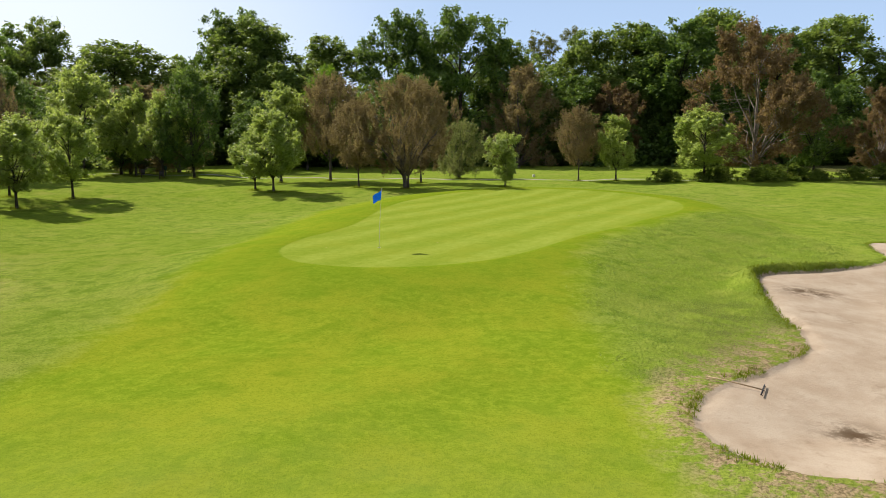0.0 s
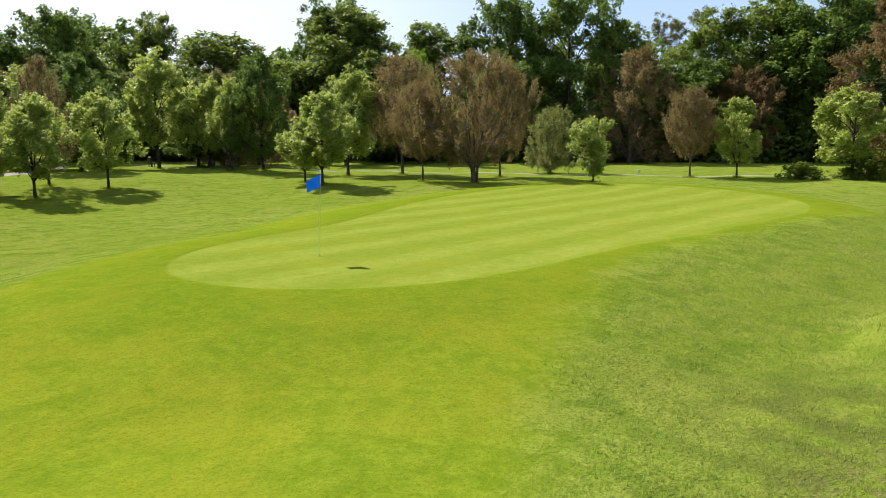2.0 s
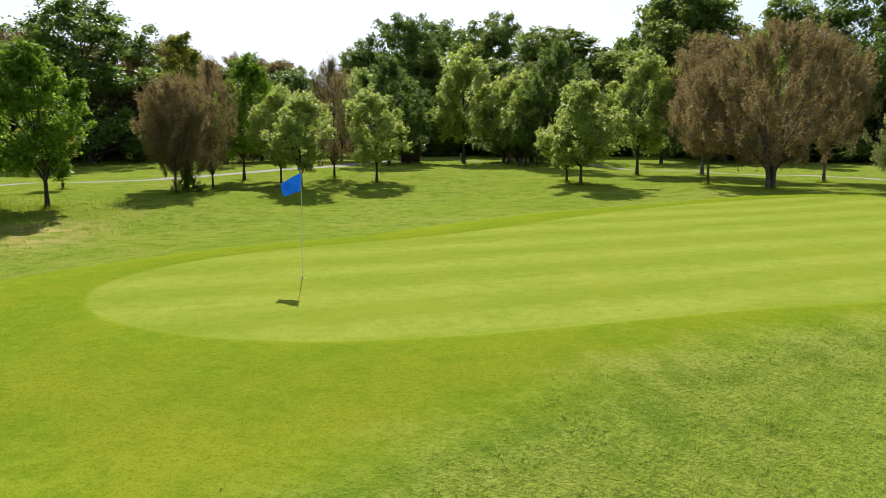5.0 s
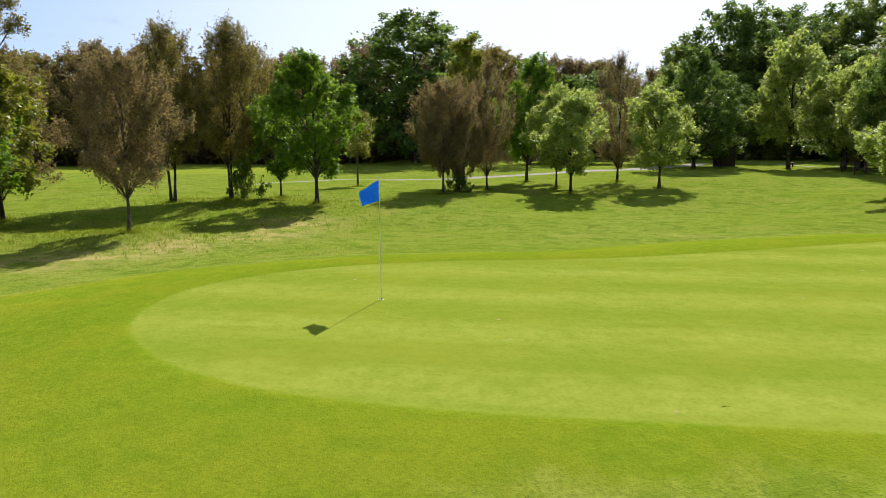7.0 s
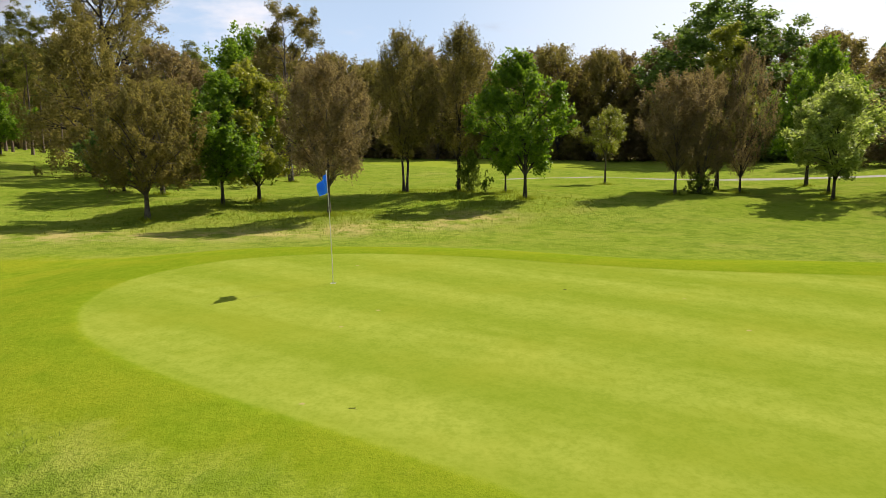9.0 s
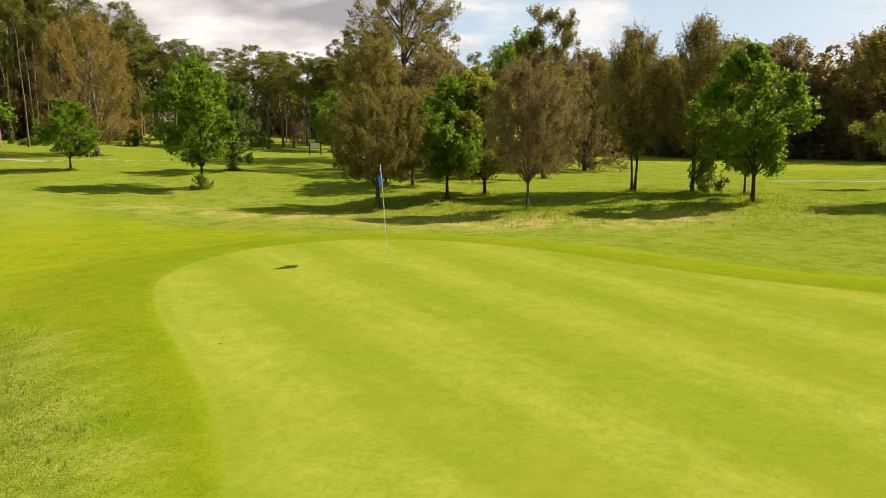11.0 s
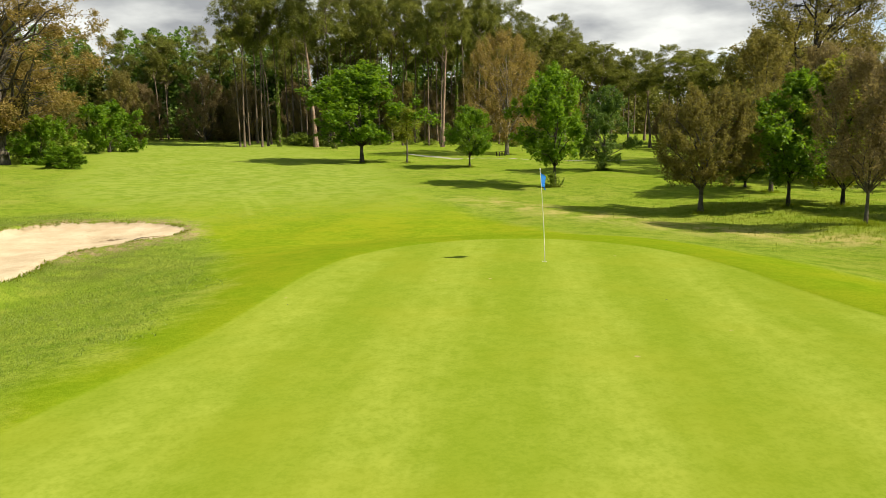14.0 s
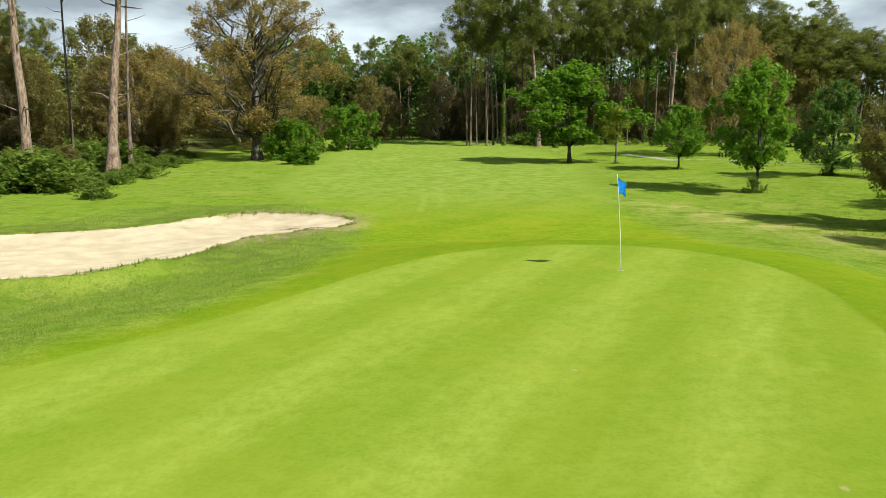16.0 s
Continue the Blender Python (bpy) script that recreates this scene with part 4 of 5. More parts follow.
plant("pine", -55.9, -82.1, 16, 8.0, group="pine grove")
plant("pine", -62.4, -87.3, 15, 8.0, group="pine grove")
plant("pine", -60.9, -80.9, 15, 8.0, group="pine grove")
plant("pine", -66.4, -84.2, 14.5, 8.0, group="pine grove")
plant("pine", -66.0, -79.3, 13.5, 8.0, group="pine grove")
plant("pine", -71.7, -82.3, 12.5, 8.0, group="pine grove")
plant("olive_broad", -34.7, -25.0, 10.5, 8.0, group="brown trees by the second green")
plant("deep_maple", -25.9, -18.2, 4.2, 4.0, group="brown trees by the second green")
plant("bronze_broad", -33.4, -18.9, 9.0, 7.0, group="brown trees by the second green")
plant("bronze_broad", -45.4, -15.8, 10.5, 8.0, group="brown trees by the second green")
plant("bronze_broad", -50.3, -13.3, 10, 8.0, group="brown trees by the second green")
plant("pine", -55.4, -61.6, 12.5, 7.5, group="pine grove")
plant("pine", -59.6, -62.9, 13.5, 6.5, group="pine grove")
plant("pine", -54.8, -56.3, 12, 8.0, group="pine grove")
plant("pine", -64.8, -63.1, 13, 7.5, group="pine grove")
plant("pine", -61.3, -58.0, 12.5, 6.5, group="pine grove")
plant("pine", -69.9, -63.2, 13.5, 8.0, group="pine grove")
plant("pine", -64.7, -56.9, 12, 7.5, group="pine grove")
plant("pine", -73.5, -61.9, 13, 6.5, group="pine grove")
plant("pine", -68.3, -55.5, 12.5, 8.0, group="pine grove")
plant("pine", -74.4, -57.3, 13.5, 7.5, group="pine grove")
plant("pine", -68.9, -51.2, 12, 6.5, group="pine grove")
plant("pole_pine", -6.5, -83.5, 21.0, 4.9, group="pine grove")
plant("pole_pine", -8.3, -87.0, 19.4, 4.2, group="pine grove")
plant("pole_pine", -8.8, -80.7, 19.0, 4.8, group="pine grove")
plant("pole_pine", -11.7, -89.2, 20.7, 5.4, group="pine grove")
plant("pole_pine", -13.1, -90.1, 20.5, 4.4, group="pine grove")
plant("pole_pine", -15.6, -95.9, 18.5, 4.5, group="pine grove")
plant("pole_pine", -15.9, -88.2, 19.4, 5.2, group="pine grove")
plant("pole_pine", -17.1, -90.2, 18.9, 4.1, group="pine grove")
plant("pole_pine", -20.2, -93.8, 18.0, 4.9, group="pine grove")
plant("pole_pine", -20.2, -90.0, 20.6, 4.3, group="pine grove")
plant("pole_pine", -21.5, -87.9, 20.4, 5.2, group="pine grove")
plant("pole_pine", -23.2, -89.4, 21.4, 4.2, group="pine grove")
plant("pole_pine", -22.6, -82.2, 19.4, 4.2, group="pine grove")
plant("pole_pine", -23.1, -80.0, 21.4, 4.4, group="pine grove")
plant("pole_pine", -25.0, -81.4, 20.1, 4.3, group="pine grove")
plant("pole_pine", -28.5, -87.2, 20.8, 4.9, group="pine grove")
plant("pole_pine", -26.6, -76.8, 21.3, 4.3, group="pine grove")
plant("pole_pine", -31.1, -83.5, 20.0, 5.5, group="pine grove")
plant("pole_pine", -33.7, -85.8, 17.3, 4.6, group="pine grove")
plant("pole_pine", -29.7, -75.2, 18.1, 5.3, group="pine grove")
plant("pole_pine", -31.9, -76.3, 19.5, 5.3, group="pine grove")
plant("pole_pine", -37.5, -82.2, 18.1, 4.8, group="pine grove")
plant("pole_pine", -32.8, -70.6, 20.4, 4.6, group="pine grove")
plant("pole_pine", -39.7, -80.2, 20.3, 4.8, group="pine grove")
plant("pole_pine", -36.6, -71.7, 19.5, 4.2, group="pine grove")
plant("pole_pine", -41.1, -76.5, 20.9, 4.6, group="pine grove")


# ---- woods ----
def wood(kinds, x0, y0, x1, y1, count, low, high, seed, jitter=4.0, wide=0.95, group="woodland trees"):
    """A loose belt of trees from one point to another."""
    rng = random.Random(seed)
    for k in range(count):
        s = (k + rng.uniform(0.1, 0.9)) / count
        kind = rng.choice(kinds)
        h = rng.uniform(low, high)
        H, R, _ = KINDS[kind]
        plant(kind, x0 + (x1 - x0) * s + rng.uniform(-jitter, jitter), y0 + (y1 - y0) * s + rng.uniform(-jitter, jitter), h, 2 * R * h / H * rng.uniform(wide, wide + 0.3), group=group, variants=2)


NORTH = "woodland trees"
for kind, nx, ny, nh, nw in (
        ("broad_deep", -73, 90, 22.8, 22), ("broad", -62, 90, 22.5, 14), ("broad", -48, 84, 18.0, 22), ("broad_deep", -31, 92, 23.6, 15),
        ("broad", -28, 88, 22.0, 19), ("broad", -17, 95, 20.4, 17), ("broad_deep", -4, 90, 23.2, 15), ("broad_deep", 4, 88, 23.6, 16),
        ("broad", 11, 92, 19.5, 13), ("pine", 18.2, 110, 23.4, 8), ("pine", 23.7, 112, 24.2, 8), ("broad", 23, 90, 20.4, 14),
        ("broad", 31, 92, 21.5, 17), ("broad_deep", 38, 88, 21.4, 18), ("broad", 45, 92, 23.8, 17), ("broad_deep", 56, 95, 21.2, 19),
        ("broad", 64, 92, 22.8, 19), ("broad_deep", 78, 90, 21.0, 20), ("broad", 92, 90, 22.0, 20),
        ("bronze_broad", 12, 77, 14.2, 11), ("rust_broad", 26, 80, 11.8, 10), ("broad", -22, 79, 14.5, 13), ("broad_deep", -4, 80, 13.0, 13),
        ("broad_deep", 22, 84, 13.0, 14), ("broad_deep", 40, 82, 12.0, 14), ("fresh_broad", -13.5, 70, 13.5, 6), ("broad_deep", 56, 82, 13.0, 15)):
    plant(kind, nx, ny, nh, nw, group=NORTH, variants=2)
wood(["bronze_broad", "olive_broad", "bronze_broad"], -102, -34, -80, 60, 30, 13.5, 16.5, 4)
wood(["broad", "broad_deep", "bronze_broad"], -76, 60, -52, 90, 6, 11, 15, 6)
wood(["maple", "deep_maple", "maple", "wispy", "bronze_broad"], -64, 36, -14, 72, 13, 8, 10.5, 24, 4, 1.05)
wood(["broad", "broad_deep", "broad"], -90, 50, -30, 84, 7, 12, 16, 25)
wood(["pine", "pine", "broad"], -112, -104, -96, -40, 12, 14, 18, 7)
wood(["pine", "pine", "olive_broad"], -96, -112, -50, -106, 13, 17, 20, 8)
wood(["pine", "ivy_pine"], -60, -92, -24, -114, 14, 19, 23, 10, 5)
wood(["pine", "ivy_pine", "pine"], -26, -112, 28, -112, 15, 14, 18, 12, 5)
wood(["bronze_broad", "olive_broad"], -22, -104, 20, -106, 9, 6, 11, 26, 3)
wood(["olive_broad", "amber_broad"], 21, -76, 25, -112, 6, 10, 13, 14, 3)
wood(["pine", "olive_broad", "pine"], 50, -40, 50, -112, 13, 17, 21, 15)
wood(["olive_broad", "amber_broad"], 33, -60, 38, -98, 9, 10, 13, 16)
wood(["olive_broad", "amber_broad", "bronze_broad"], 40, -44, 48, -80, 9, 9, 12, 36, 3)
wood(["olive_broad", "bronze_broad", "pine"], -100, -52, -72, -70, 9, 10, 13, 37, 4)
# unseen trees closing the east, added to shape the light from that horizon
wood(["broad", "pine"], 80, -70, 84, 70, 5, 17, 21, 17)
wood(["bronze_broad", "olive_broad"], -56, -84, -8, -104, 22, 6, 10, 22, 4)
wood(["olive_broad", "bronze_broad"], -64, -70, -88, -58, 9, 4.0, 6.5, 39, 3)
wood(["shrub"], 22.5, -26, 26, -62, 34, 0.5, 1.1, 18, 2.2, 1.2, "undergrowth")
wood(["shrub"], 22, 41, 46, 45, 16, 1.0, 1.8, 19, 1.2, 1.2, "undergrowth")
wood(["shrub"], 14, -62, 24, -98, 14, 2.0, 5.0, 20, 2.5, 0.8, "undergrowth")
wood(["shrub"], -46, -68, -12, -88, 16, 0.8, 1.8, 21, 3, 1.3, "undergrowth")
wood(["shrub"], -16, -112, 24, -110, 12, 1.5, 3.5, 23, 3, 1.1, "undergrowth")

wood(["shrub", "shrub", "shrub", "olive_broad"], 27, -26, 33, -66, 26, 1.2, 2.6, 27, 2.5, 1.3, "undergrowth")


def far_woods(name, leaf_kind, points, low, high, count, seed, label, per=900):
    """Distant unbroken wood: a belt of rounded crowns with an uneven top."""
    rng = np.random.default_rng(seed)
    p = np.array(points, float)
    run = np.concatenate([[0], np.cumsum(np.linalg.norm(np.diff(p, axis=0), axis=1))])
    s = np.linspace(0, run[-1], count)
    x, y = np.interp(s, run, p[:, 0]) + rng.uniform(-6, 6, count), np.interp(s, run, p[:, 1]) + rng.uniform(-6, 6, count)
    top = rng.uniform(low, high, count)
    size = rng.uniform(2.6, 4.2, count)
    scale = math.sqrt(900 / per)
    which = rng.integers(0, count, count * per)
    n = count * per
    up = rng.uniform(0, 1, n)
    turn = rng.uniform(0, 6.28, n)
    out = size[which] * np.sqrt(np.clip(1.03 - up**2.5, 0, 1)) * rng.uniform(0.35, 1, n) ** 0.5
    pos = np.column_stack([x[which] + out * np.cos(turn), y[which] + out * np.sin(turn), ground_height(x, y)[which] + top[which] * up])
    me = leaf_mesh(name, pos, scale * rng.uniform(0.32, 0.75, len(pos)), 0.85, rng, LEAF[leaf_kind], 0.5, 0.0)
    return tagged(new(name, me), label, "woodland", kind="stuff")


far_woods("far_broadleaved_wood", "deep", [(-125, -60), (-114, 40), (-84, 104), (0, 112), (130, 112)], 10, 17, 170, 31, "dense dark broadleaved wood far behind the course")
far_woods("far_pine_wood", "pine", [(-125, -60), (-112, -120), (-40, -126), (34, -130), (56, -100), (60, -40)], 9, 14, 250, 32, "dense pine wood far behind the fairway", 1300)
far_woods("north_wood", "forest", [(-92, 100), (0, 104), (120, 104)], 13, 19, 95, 38, "dense green wood behind the edge trees")
far_woods("brown_wood", "brown", [(-104, -44), (-96, 10), (-88, 58)], 10, 14.5, 100, 33, "brown wood closing the west side of the course")
# leafy belt added; dark leaves stand in for the deep shade under the trees
far_woods("shaded_thicket", "deep", [(-30, 88), (20, 84), (75, 84)], 3, 8, 60, 34, "dark shaded undergrowth below the tall trees", 700)
# dark broadleaf tone in place of needles: the grove's inner shade put into colour
far_woods("tall_pine_wood", "deep", [(-80, -122), (-20, -124), (30, -124)], 14, 19, 120, 35, "tall dense pine wood behind the grove")


# ---- the flag and the hole ----
def part(name, bm, material, parent, label=""):
    me = bpy.data.meshes.new(name)
    bm.to_mesh(me)
    bm.free()
    me.materials.append(material)
    ob = new(name, me)
    ob.parent = parent
    return tagged(ob, label) if label else ob


def rod(points, radius, sides=10):
    t = Tubes()
    r = radius if isinstance(radius, (list, tuple)) else [radius] * len(points)
    t.add(points, r, sides)
    bm = bmesh.new()
    vs = [bm.verts.new(c) for c in np.concatenate(t.co)]
    for f in np.concatenate(t.faces):
        bm.faces.new([vs[i] for i in f])
    bm.faces.new(vs[:sides][::-1])
    bm.faces.new(vs[-sides:])
    for f in bm.faces:
        f.smooth = len(f.verts) == 4
    return bm


def box(x0, y0, z0, x1, y1, z1, bevel=0.01):
    bm = bmesh.new()
    bmesh.ops.create_cube(bm, size=1)
    bmesh.ops.transform(bm, matrix=Matrix.LocRotScale(((x0 + x1) / 2, (y0 + y1) / 2, (z0 + z1) / 2), None, (x1 - x0, y1 - y0, z1 - z0)), verts=bm.verts)
    bmesh.ops.bevel(bm, geom=bm.edges[:], offset=bevel, segments=2, affect="EDGES")
    return bm


WHITE = plain("white_paint", (0.75, 0.74, 0.68), 0.4)
BLUE = plain("blue_cloth", (0.018, 0.22, 0.66), 0.7, (0.03, 0.29, 0.72), scale=9)
DARK = plain("dark_metal", (0.03, 0.03, 0.03), 0.5)
TIMBER = plain("weathered_timber", (0.065, 0.045, 0.032), 0.85, (0.03, 0.023, 0.018))


def flagstick(x, y, cloth, height, flutter, tip):
    top = tagged(new("flagstick"), "white flagstick with a drooping cloth flag in the hole", "golf flag")
    top.location = (x, y, level(x, y))
    s = np.linspace(0, 1, 8)
    line = np.column_stack([tip[0] * s**1.5, tip[1] * s**1.5, -0.1 + (height + 0.1) * s])
    part("pole", rod(line, [0.008 - 0.003 * v for v in s]), WHITE, top, "thin white fibreglass pole")
    part("knob", rod([line[-1] + Vector((0, 0, -0.01)), line[-1] + Vector((0, 0, 0.03))], [0.014, 0.010]), WHITE, top)
    bm = bmesh.new()
    nu, nv = 14, 9
    d = Vector(flutter).normalized()
    n = Vector((-d.y, d.x, 0))
    grid = []
    for i in range(nu + 1):
        u = i / nu
        for j in range(nv + 1):
            v = j / nv
            sag = 0.16 * u**1.2 + 0.05 * u * (1 - v)
            out = 0.40 * u * (1 - 0.14 * v)
            wave = 0.045 * math.sin(7 * u + 2.2 * v) * u**0.6
            h = height - 0.03 - v * (0.36 - 0.05 * u) - sag
            x0 = float(np.interp(h, line[:, 2], line[:, 0]))
            y0 = float(np.interp(h, line[:, 2], line[:, 1]))
            grid.append(bm.verts.new(Vector((x0, y0, h)) + d * out + n * wave))
    for i in range(nu):
        for j in range(nv):
            a = i * (nv + 1) + j
            bm.faces.new([grid[a], grid[a + 1], grid[a + nv + 2], grid[a + nv + 1]]).smooth = True
    bmesh.ops.solidify(bm, geom=bm.faces[:], thickness=0.004)
    part("flag", bm, cloth, top, "blue cloth flag" if cloth is BLUE else "white cloth flag")
    return top


flagstick(0, 0, BLUE, 2.16, (-0.77, -0.64, 0), (0.13, -0.05))
flagstick(-82.1, -9.6, WHITE, 2.12, (0.4, -0.9, 0), (0.05, 0.0))

cup = tagged(new("hole_cup"), "white plastic hole cup sunk in the putting green", "golf hole")
cup.location = (0, 0, level(0, 0))
bm = bmesh.new()
rings = []
for r, z in ((0.060, 0.004), (0.054, 0.006), (0.052, -0.10)):
    rings.append([bm.verts.new((r * math.cos(a * math.pi / 12), r * math.sin(a * math.pi / 12), z)) for a in range(24)])
for lo, hi in zip(rings, rings[1:]):
    for k in range(24):
        bm.faces.new([lo[k], lo[(k + 1) % 24], hi[(k + 1) % 24], hi[k]])
part("rim", bm, WHITE, cup)


# ---- benches, shelter and other fittings ----
def bench(x, y, turn, length=1.7, back=True):
    top = tagged(new("bench"), "dark weathered timber bench standing in the grass" if back else "low dark timber bench without back", "bench", "benches")
    top.matrix_basis = pose(x, y, level(x, y) - 0.02, 0, 0, turn)
    h = length / 2
    for sx in (-h + 0.2, h - 0.2):
        part("leg", box(sx - 0.05, -0.20, 0, sx + 0.05, -0.10, 0.95 if back else 0.42), TIMBER, top)
        part("leg", box(sx - 0.05, 0.16, 0, sx + 0.05, 0.24, 0.42), TIMBER, top)
    for k in range(3):
        part("seat_slat", box(-h, -0.20 + 0.16 * k, 0.42, h, -0.07 + 0.16 * k, 0.46), TIMBER, top)
    if back:
        for z in (0.58, 0.78):
            part("back_slat", box(-h, -0.245, z, h, -0.205, z + 0.13), TIMBER, top)
    return top


bench(-44.9, 38.0, -40, 1.9)
bench(-40.0, 54.4, -45, 1.5)
bench(-27.6, -51.8, 30, 1.5, back=False)

ROOF = plain("mossy_roof", (0.05, 0.05, 0.035), 0.9, (0.03, 0.04, 0.015))
hut = tagged(new("shelter"), "small dark timber shelter under the trees", "shed")
hut.matrix_basis = pose(-43.0, 48.9, level(-43, 48.9) - 0.03, 0, 0, -42)
part("floor_slab", box(-1.35, -1.0, 0, 1.35, 1.0, 0.08), plain("concrete", (0.22, 0.21, 0.19), 0.9), hut)
for k in range(12):
    part("back_board", box(-1.3 + k * 0.217, -0.98, 0.08, -1.3 + k * 0.217 + 0.21, -0.94, 2.05, 0.006), TIMBER, hut)
for sx in (-1.3, 1.26):
    for k in range(6):
        part("side_board", box(sx, -0.94 + k * 0.31, 0.08, sx + 0.04, -0.94 + k * 0.31 + 0.30, 2.05, 0.006), TIMBER, hut)
for sx in (-1.3, 1.2):
    part("corner_post", box(sx, 0.90, 0.08, sx + 0.1, 1.0, 2.05), TIMBER, hut)
bm = bmesh.new()
prof = [(-1.2, 2.0), (0, 2.55), (1.2, 2.0), (1.2, 2.06), (0, 2.62), (-1.2, 2.06)]
ends = [[bm.verts.new((sx, py, pz)) for py, pz in prof] for sx in (-1.55, 1.55)]
for k in range(6):
    bm.faces.new([ends[0][k], ends[0][(k + 1) % 6], ends[1][(k + 1) % 6], ends[1][k]])
bm.faces.new(ends[0][::-1])
bm.faces.new(ends[1])
bmesh.ops.recalc_face_normals(bm, faces=bm.faces[:])
part("roof", bm, ROOF, hut, "dark pitched roof")

GREEN_PAINT = plain("green_paint", (0.015, 0.06, 0.03), 0.5)


def bin_on_post(x, y, paint):
    top = tagged(new("litter_bin"), "small dark litter bin on a post", "bin", "bins")
    top.matrix_basis = pose(x, y, level(x, y) - 0.03, 0, 0, 20)
    part("post", box(-0.05, -0.05, 0, 0.05, 0.05, 0.95), TIMBER, top)
    part("bin_body", rod([(0.2, 0, 0.35), (0.2, 0, 0.5), (0.2, 0, 0.85)], [0.14, 0.16, 0.18], 14), paint, top)
    part("bin_rim", rod([(0.2, 0, 0.85), (0.2, 0, 0.89)], [0.195, 0.195], 14), DARK, top)
    return top


bin_on_post(-29.5, 48.3, DARK)
bin_on_post(-26.8, 46.3, DARK)
washer = tagged(new("ball_washer"), "dark green ball washer on a post beside the tee", "ball washer")
washer.matrix_basis = pose(-28.2, 51.4, level(-28.2, 51.4) - 0.03)
part("post", rod([(0, 0, 0), (0, 0, 0.8)], 0.04), GREEN_PAINT, washer)
part("tank", box(-0.14, -0.12, 0.75, 0.14, 0.12, 1.2, 0.03), GREEN_PAINT, washer)
part("crank", rod([(0.14, 0, 1.05), (0.22, 0, 1.05), (0.22, 0, 1.2)], 0.012), DARK, washer)

sign = tagged(new("tee_sign"), "white tee sign board on two wooden posts", "sign")
sign.matrix_basis = pose(-49.2, -44.0, level(-49.2, -44) - 0.03, 0, 0, 125)
for sx in (-0.62, 0.62):
    part("post", box(sx - 0.06, -0.06, 0, sx + 0.06, 0.06, 1.35), TIMBER, sign)
board = part("board", box(-0.5, -0.03, 0.75, 0.5, 0.03, 1.3), WHITE, sign, "white board")
for x0, x1, z0, z1 in ((-0.18, -0.04, 0.86, 1.18), (0.04, 0.18, 0.86, 1.18), (-0.36, 0.36, 1.22, 1.26)):
    part("lettering", box(x0, 0.031, z0, x1, 0.036, z1, 0.001), DARK, board)

for mx, my in ((11.4, 51.4),):
    marker = tagged(new("tee_marker"), "white tee marker block on the mown tee", "tee marker", "tee markers")
    marker.matrix_basis = pose(mx, my, level(mx, my) - 0.02, 0, 0, 10)
    part("block", box(-0.13, -0.10, 0, 0.13, 0.10, 0.30, 0.03), WHITE, marker)

# rake lying half in the bunker
HANDLE = plain("pale_wood", (0.42, 0.31, 0.17), 0.6)
rake = tagged(new("bunker_rake"), "long wooden rake lying on the bunker's edge", "rake")
ax, ay, bx, by = 7.55, -13.25, 8.42, -13.72
za, zb = level(ax, ay) + 0.07, level(bx, by) + 0.05
rake.location = (bx, by, zb)
part("handle", rod([(ax - bx, ay - by, za - zb), ((ax - bx) / 2, (ay - by) / 2, (za - zb) / 2 + 0.01), (0, 0, 0)], 0.013, 8), HANDLE, rake)
dx, dy = (bx - ax) / math.hypot(bx - ax, by - ay), (by - ay) / math.hypot(bx - ax, by - ay)
part("head", rod([(dy * 0.3, -dx * 0.3, 0.0), (-dy * 0.3, dx * 0.3, 0.0)], 0.013, 8), DARK, rake)
for k in range(13):
    o = -0.28 + k * 0.0467
    part("tooth", rod([(-dy * o, dx * o, 0), (-dy * o + dx * 0.03, dx * o + dy * 0.03, -0.035)], [0.006, 0.003], 4), DARK, rake)

# fallen branch below the old oak
rng = np.random.default_rng(5)
limb = Tubes()
limb.add([(0, 0, 0.08), (0.9, 0.1, 0.18), (1.9, -0.1, 0.22), (3.0, 0.1, 0.55)], [0.07, 0.06, 0.045, 0.02], 7)
limb.add([(0.9, 0.1, 0.18), (1.3, 0.6, 0.35), (1.6, 1.0, 0.3)], [0.04, 0.03, 0.01], 6)
limb.add([(1.9, -0.1, 0.22), (2.4, -0.5, 0.5), (2.9, -0.6, 0.75)], [0.035, 0.025, 0.01], 6)
fallen = new("fallen_branch", limb.mesh("fallen_branch", BARK["dark"]))
fallen.matrix_basis = pose(14.2, -57.4, level(14.2, -57.4) - 0.02, 0, 0, 175)
tagged(fallen, "bare dark fallen branch lying on the grass", "branch")

# twigs blown onto the putting green
for tx, ty, tr in ((0.27, 4.44, 30), (6.48, 1.74, 80)):
    twig = Tubes()
    twig.add([(-0.05, 0, 0.004), (0.0, 0.01, 0.008), (0.05, -0.01, 0.006)], [0.003, 0.003, 0.001], 5)
    twig.add([(0.0, 0.01, 0.008), (0.025, 0.03, 0.012)], [0.002, 0.001], 5)
    ob = new("twig", twig.mesh("twig", BARK["dark"]))
    ob.matrix_basis = pose(tx, ty, level(tx, ty) - 0.002, 0, 0, tr)
    tagged(ob, "small dark twig lying on the putting green", "twig")


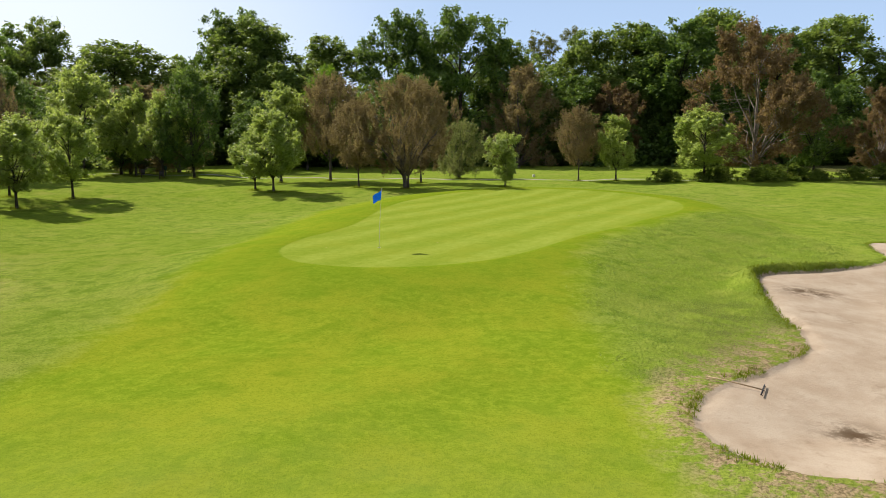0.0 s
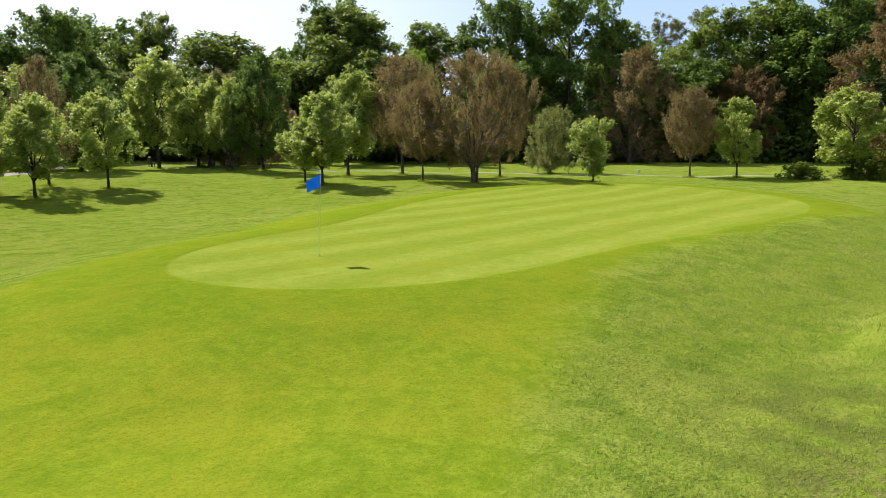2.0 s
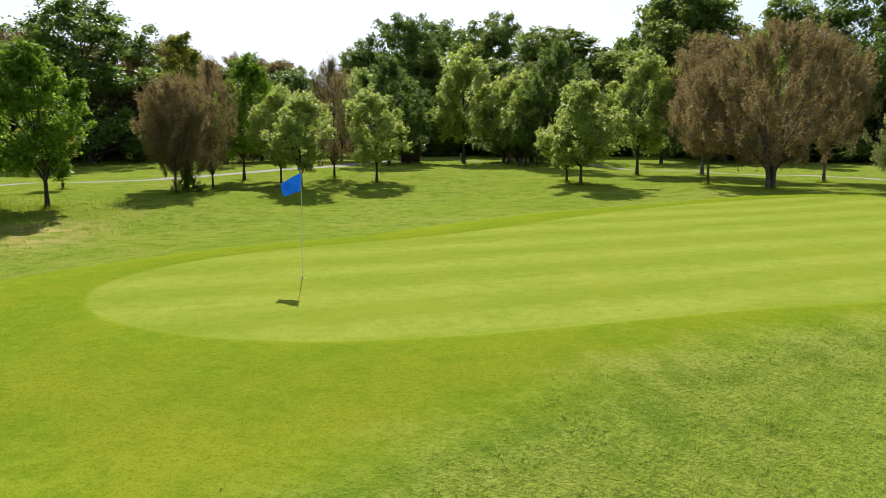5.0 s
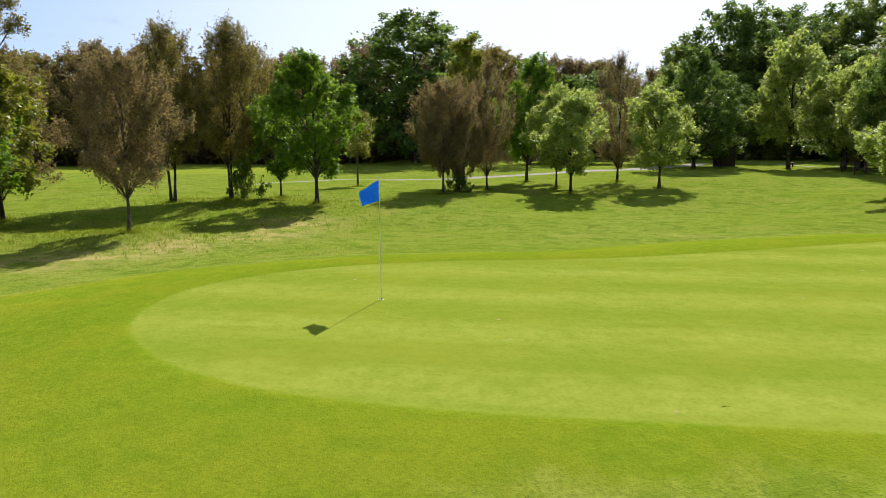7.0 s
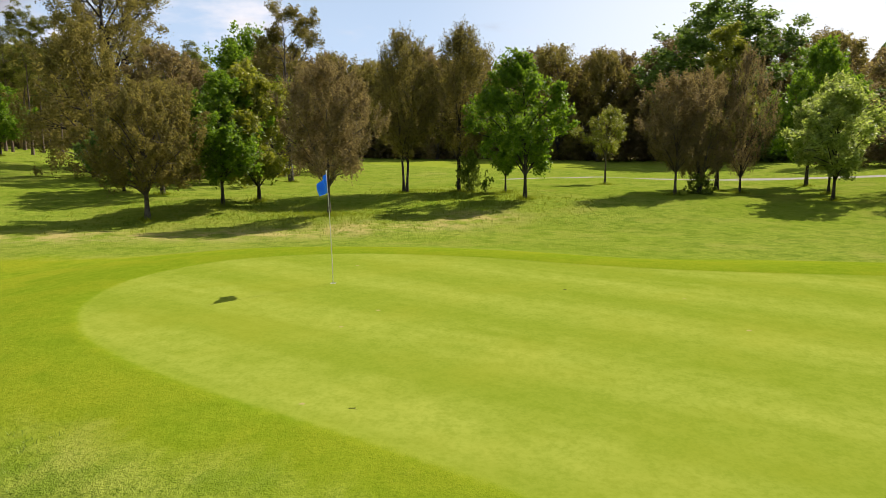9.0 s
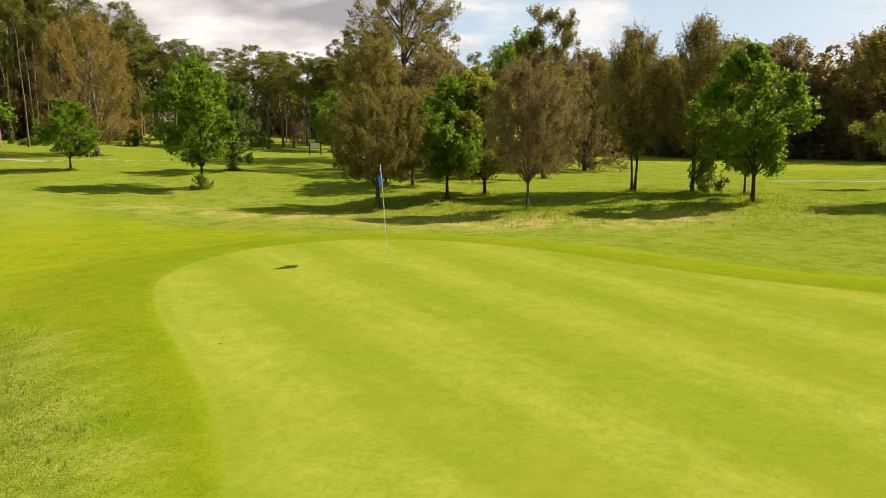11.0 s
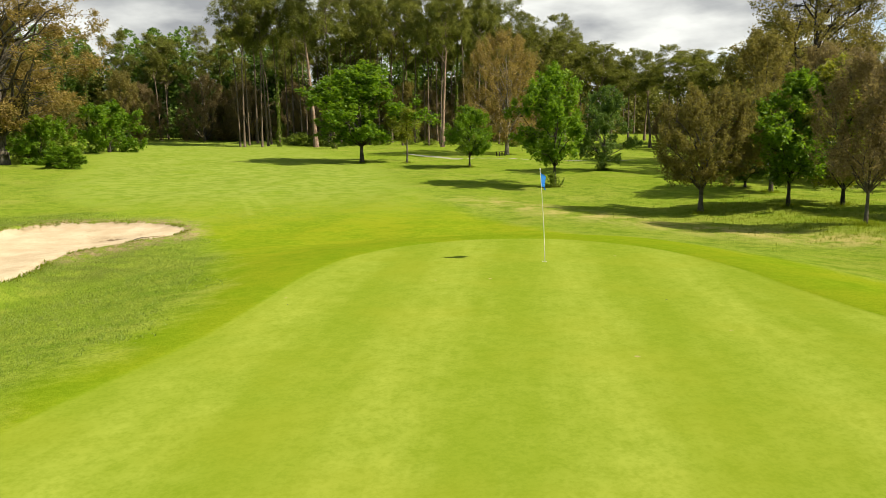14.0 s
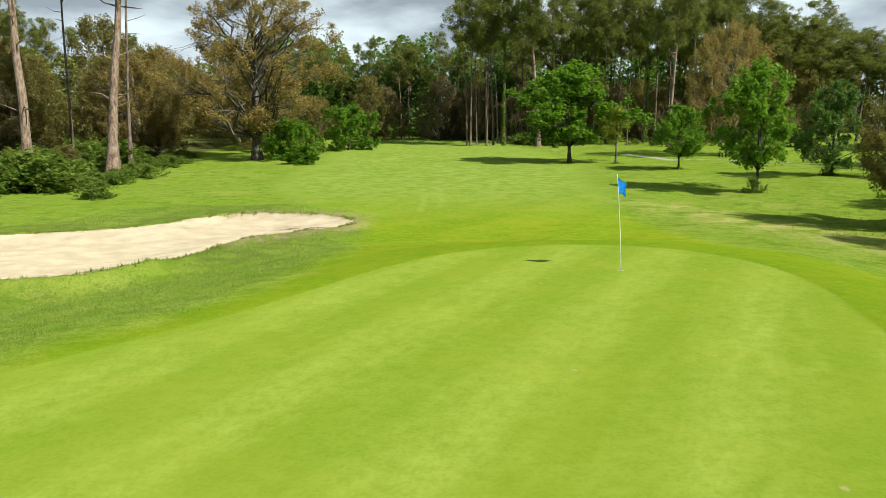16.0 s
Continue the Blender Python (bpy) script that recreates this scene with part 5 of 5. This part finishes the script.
# ---- grass ----
def blades(name, x, y, height, seed, kind, label, per=4, width=0.16, splay=0.55):
    """Tufts of bent blades at the given places."""
    rng = np.random.default_rng(seed)
    x, y, h = (np.repeat(np.asarray(v, float), per) for v in (x, y, height))
    n = len(x)
    x = x + rng.normal(0, 0.25, n) * h
    y = y + rng.normal(0, 0.25, n) * h
    root = np.column_stack([x, y, ground_height(x, y) - 0.008])
    h = h * rng.uniform(0.6, 1.25, n)
    a = rng.uniform(0, 6.28, n)
    tilt = np.abs(rng.normal(0, splay, n))
    tip = root + np.column_stack([np.cos(a) * np.sin(tilt), np.sin(a) * np.sin(tilt), np.cos(tilt)]) * h[:, None]
    b = rng.uniform(0, 6.28, n)
    side = np.column_stack([np.cos(b), np.sin(b), np.zeros(n)]) * (h * width * 0.5)[:, None]
    me = quads_mesh(name, np.stack([root - side, root + side, tip], 1).reshape(-1, 3), np.arange(n * 3).reshape(n, 3))
    me.materials.append(LEAF[kind])
    return tagged(new(name, me), label, "grass", kind="stuff")


def scatter(count, x0, x1, y0, y1, seed):
    rng = np.random.default_rng(seed)
    return rng.uniform(x0, x1, count), rng.uniform(y0, y1, count), rng.uniform(0, 1, count)


# rough beside the approach and round the bunker
px, py, pr = scatter(95000, 5.6, 19.0, -22.0, 15.0, 41)
fair, sand, putt = (signed_distance(o, px, py) for o in (FAIRWAY, BUNKER, GREEN))
tuft = np.sin(px * 2.9 + 1.3 * np.sin(py * 2.3)) * np.sin(py * 3.3 + 1.1 * np.sin(px * 1.9))
bald = ease(2.2, 0.3, sand) * ease(14.5, 10.5, px) * ease(-8.0, -11.0, py)
thin = np.random.default_rng(47).uniform(0, 1, len(px))
keep = (ease(-0.2, 1.3, fair + 0.5 * np.sin(px * 1.3 + py)) > thin) & (sand > 0.06) & (putt > 0.5) & (pr + 0.35 * tuft > 0.12) & (0.75 * bald < thin)
blades("rough_grass", px[keep], py[keep], 0.03 + 0.035 * pr[keep] ** 2 + 0.022 * np.clip(tuft[keep], 0, 1), 42, "dry_grass", "short tufted rough grass beside the fairway and bunker", 6, 0.2, 1.0)
# longer fringe hanging over the bunker's edge
edge = np.repeat(closed_curve(BUNKER[::5], 14), 12, 0)
rng = np.random.default_rng(43)
ex, ey = edge[:, 0] + rng.normal(0, 0.14, len(edge)), edge[:, 1] + rng.normal(0, 0.14, len(edge))
es = signed_distance(BUNKER, ex, ey)
clumpy = np.sin(ex * 2.1 + 1.0) * np.sin(ey * 1.7) + 0.35
keep = (es > -0.05) & (es < 0.4) & (clumpy + ease(-8, -5, ey) * ease(16.5, 14.5, ex) > 0)
blades("bunker_fringe_grass", ex[keep], ey[keep], rng.uniform(0.05, 0.11, keep.sum()) * (1 + 0.35 * ease(-8, -5, ey[keep]) * ease(16.5, 14.5, ex[keep])), 44, "grass", "tufted grass along the bunker's lip", 6, 0.2, 1.1)
# long grass round the trunks and on the banks under the trees
tx, ty, th = [], [], []
rng = np.random.default_rng(45)
for ob in [o for o in bpy.data.objects if o.parent is None and o.get("group") == ROW]:
    n = 160
    r = np.abs(rng.normal(0, 0.55, n)) + 0.08
    a = rng.uniform(0, 6.28, n)
    tx.extend(ob.location.x + r * np.cos(a))
    ty.extend(ob.location.y + r * np.sin(a))
    th.extend(rng.uniform(0.10, 0.30, n) * np.clip(1.2 - r, 0.35, 1))
for cx, cy, w in ((-17.8, -4.6, 2.2), (-18.8, -11.0, 3.2), (-24.0, 3.0, 3.0), (-28.0, 0.0, 2.5)):
    n = 2400
    tx.extend(cx + rng.normal(0, w, n))
    ty.extend(cy + rng.normal(0, w, n))
    th.extend(rng.uniform(0.05, 0.15, n))
blades("long_grass", tx, ty, th, 46, "grass", "long bright grass on the bank under the trees", 5, 0.10)
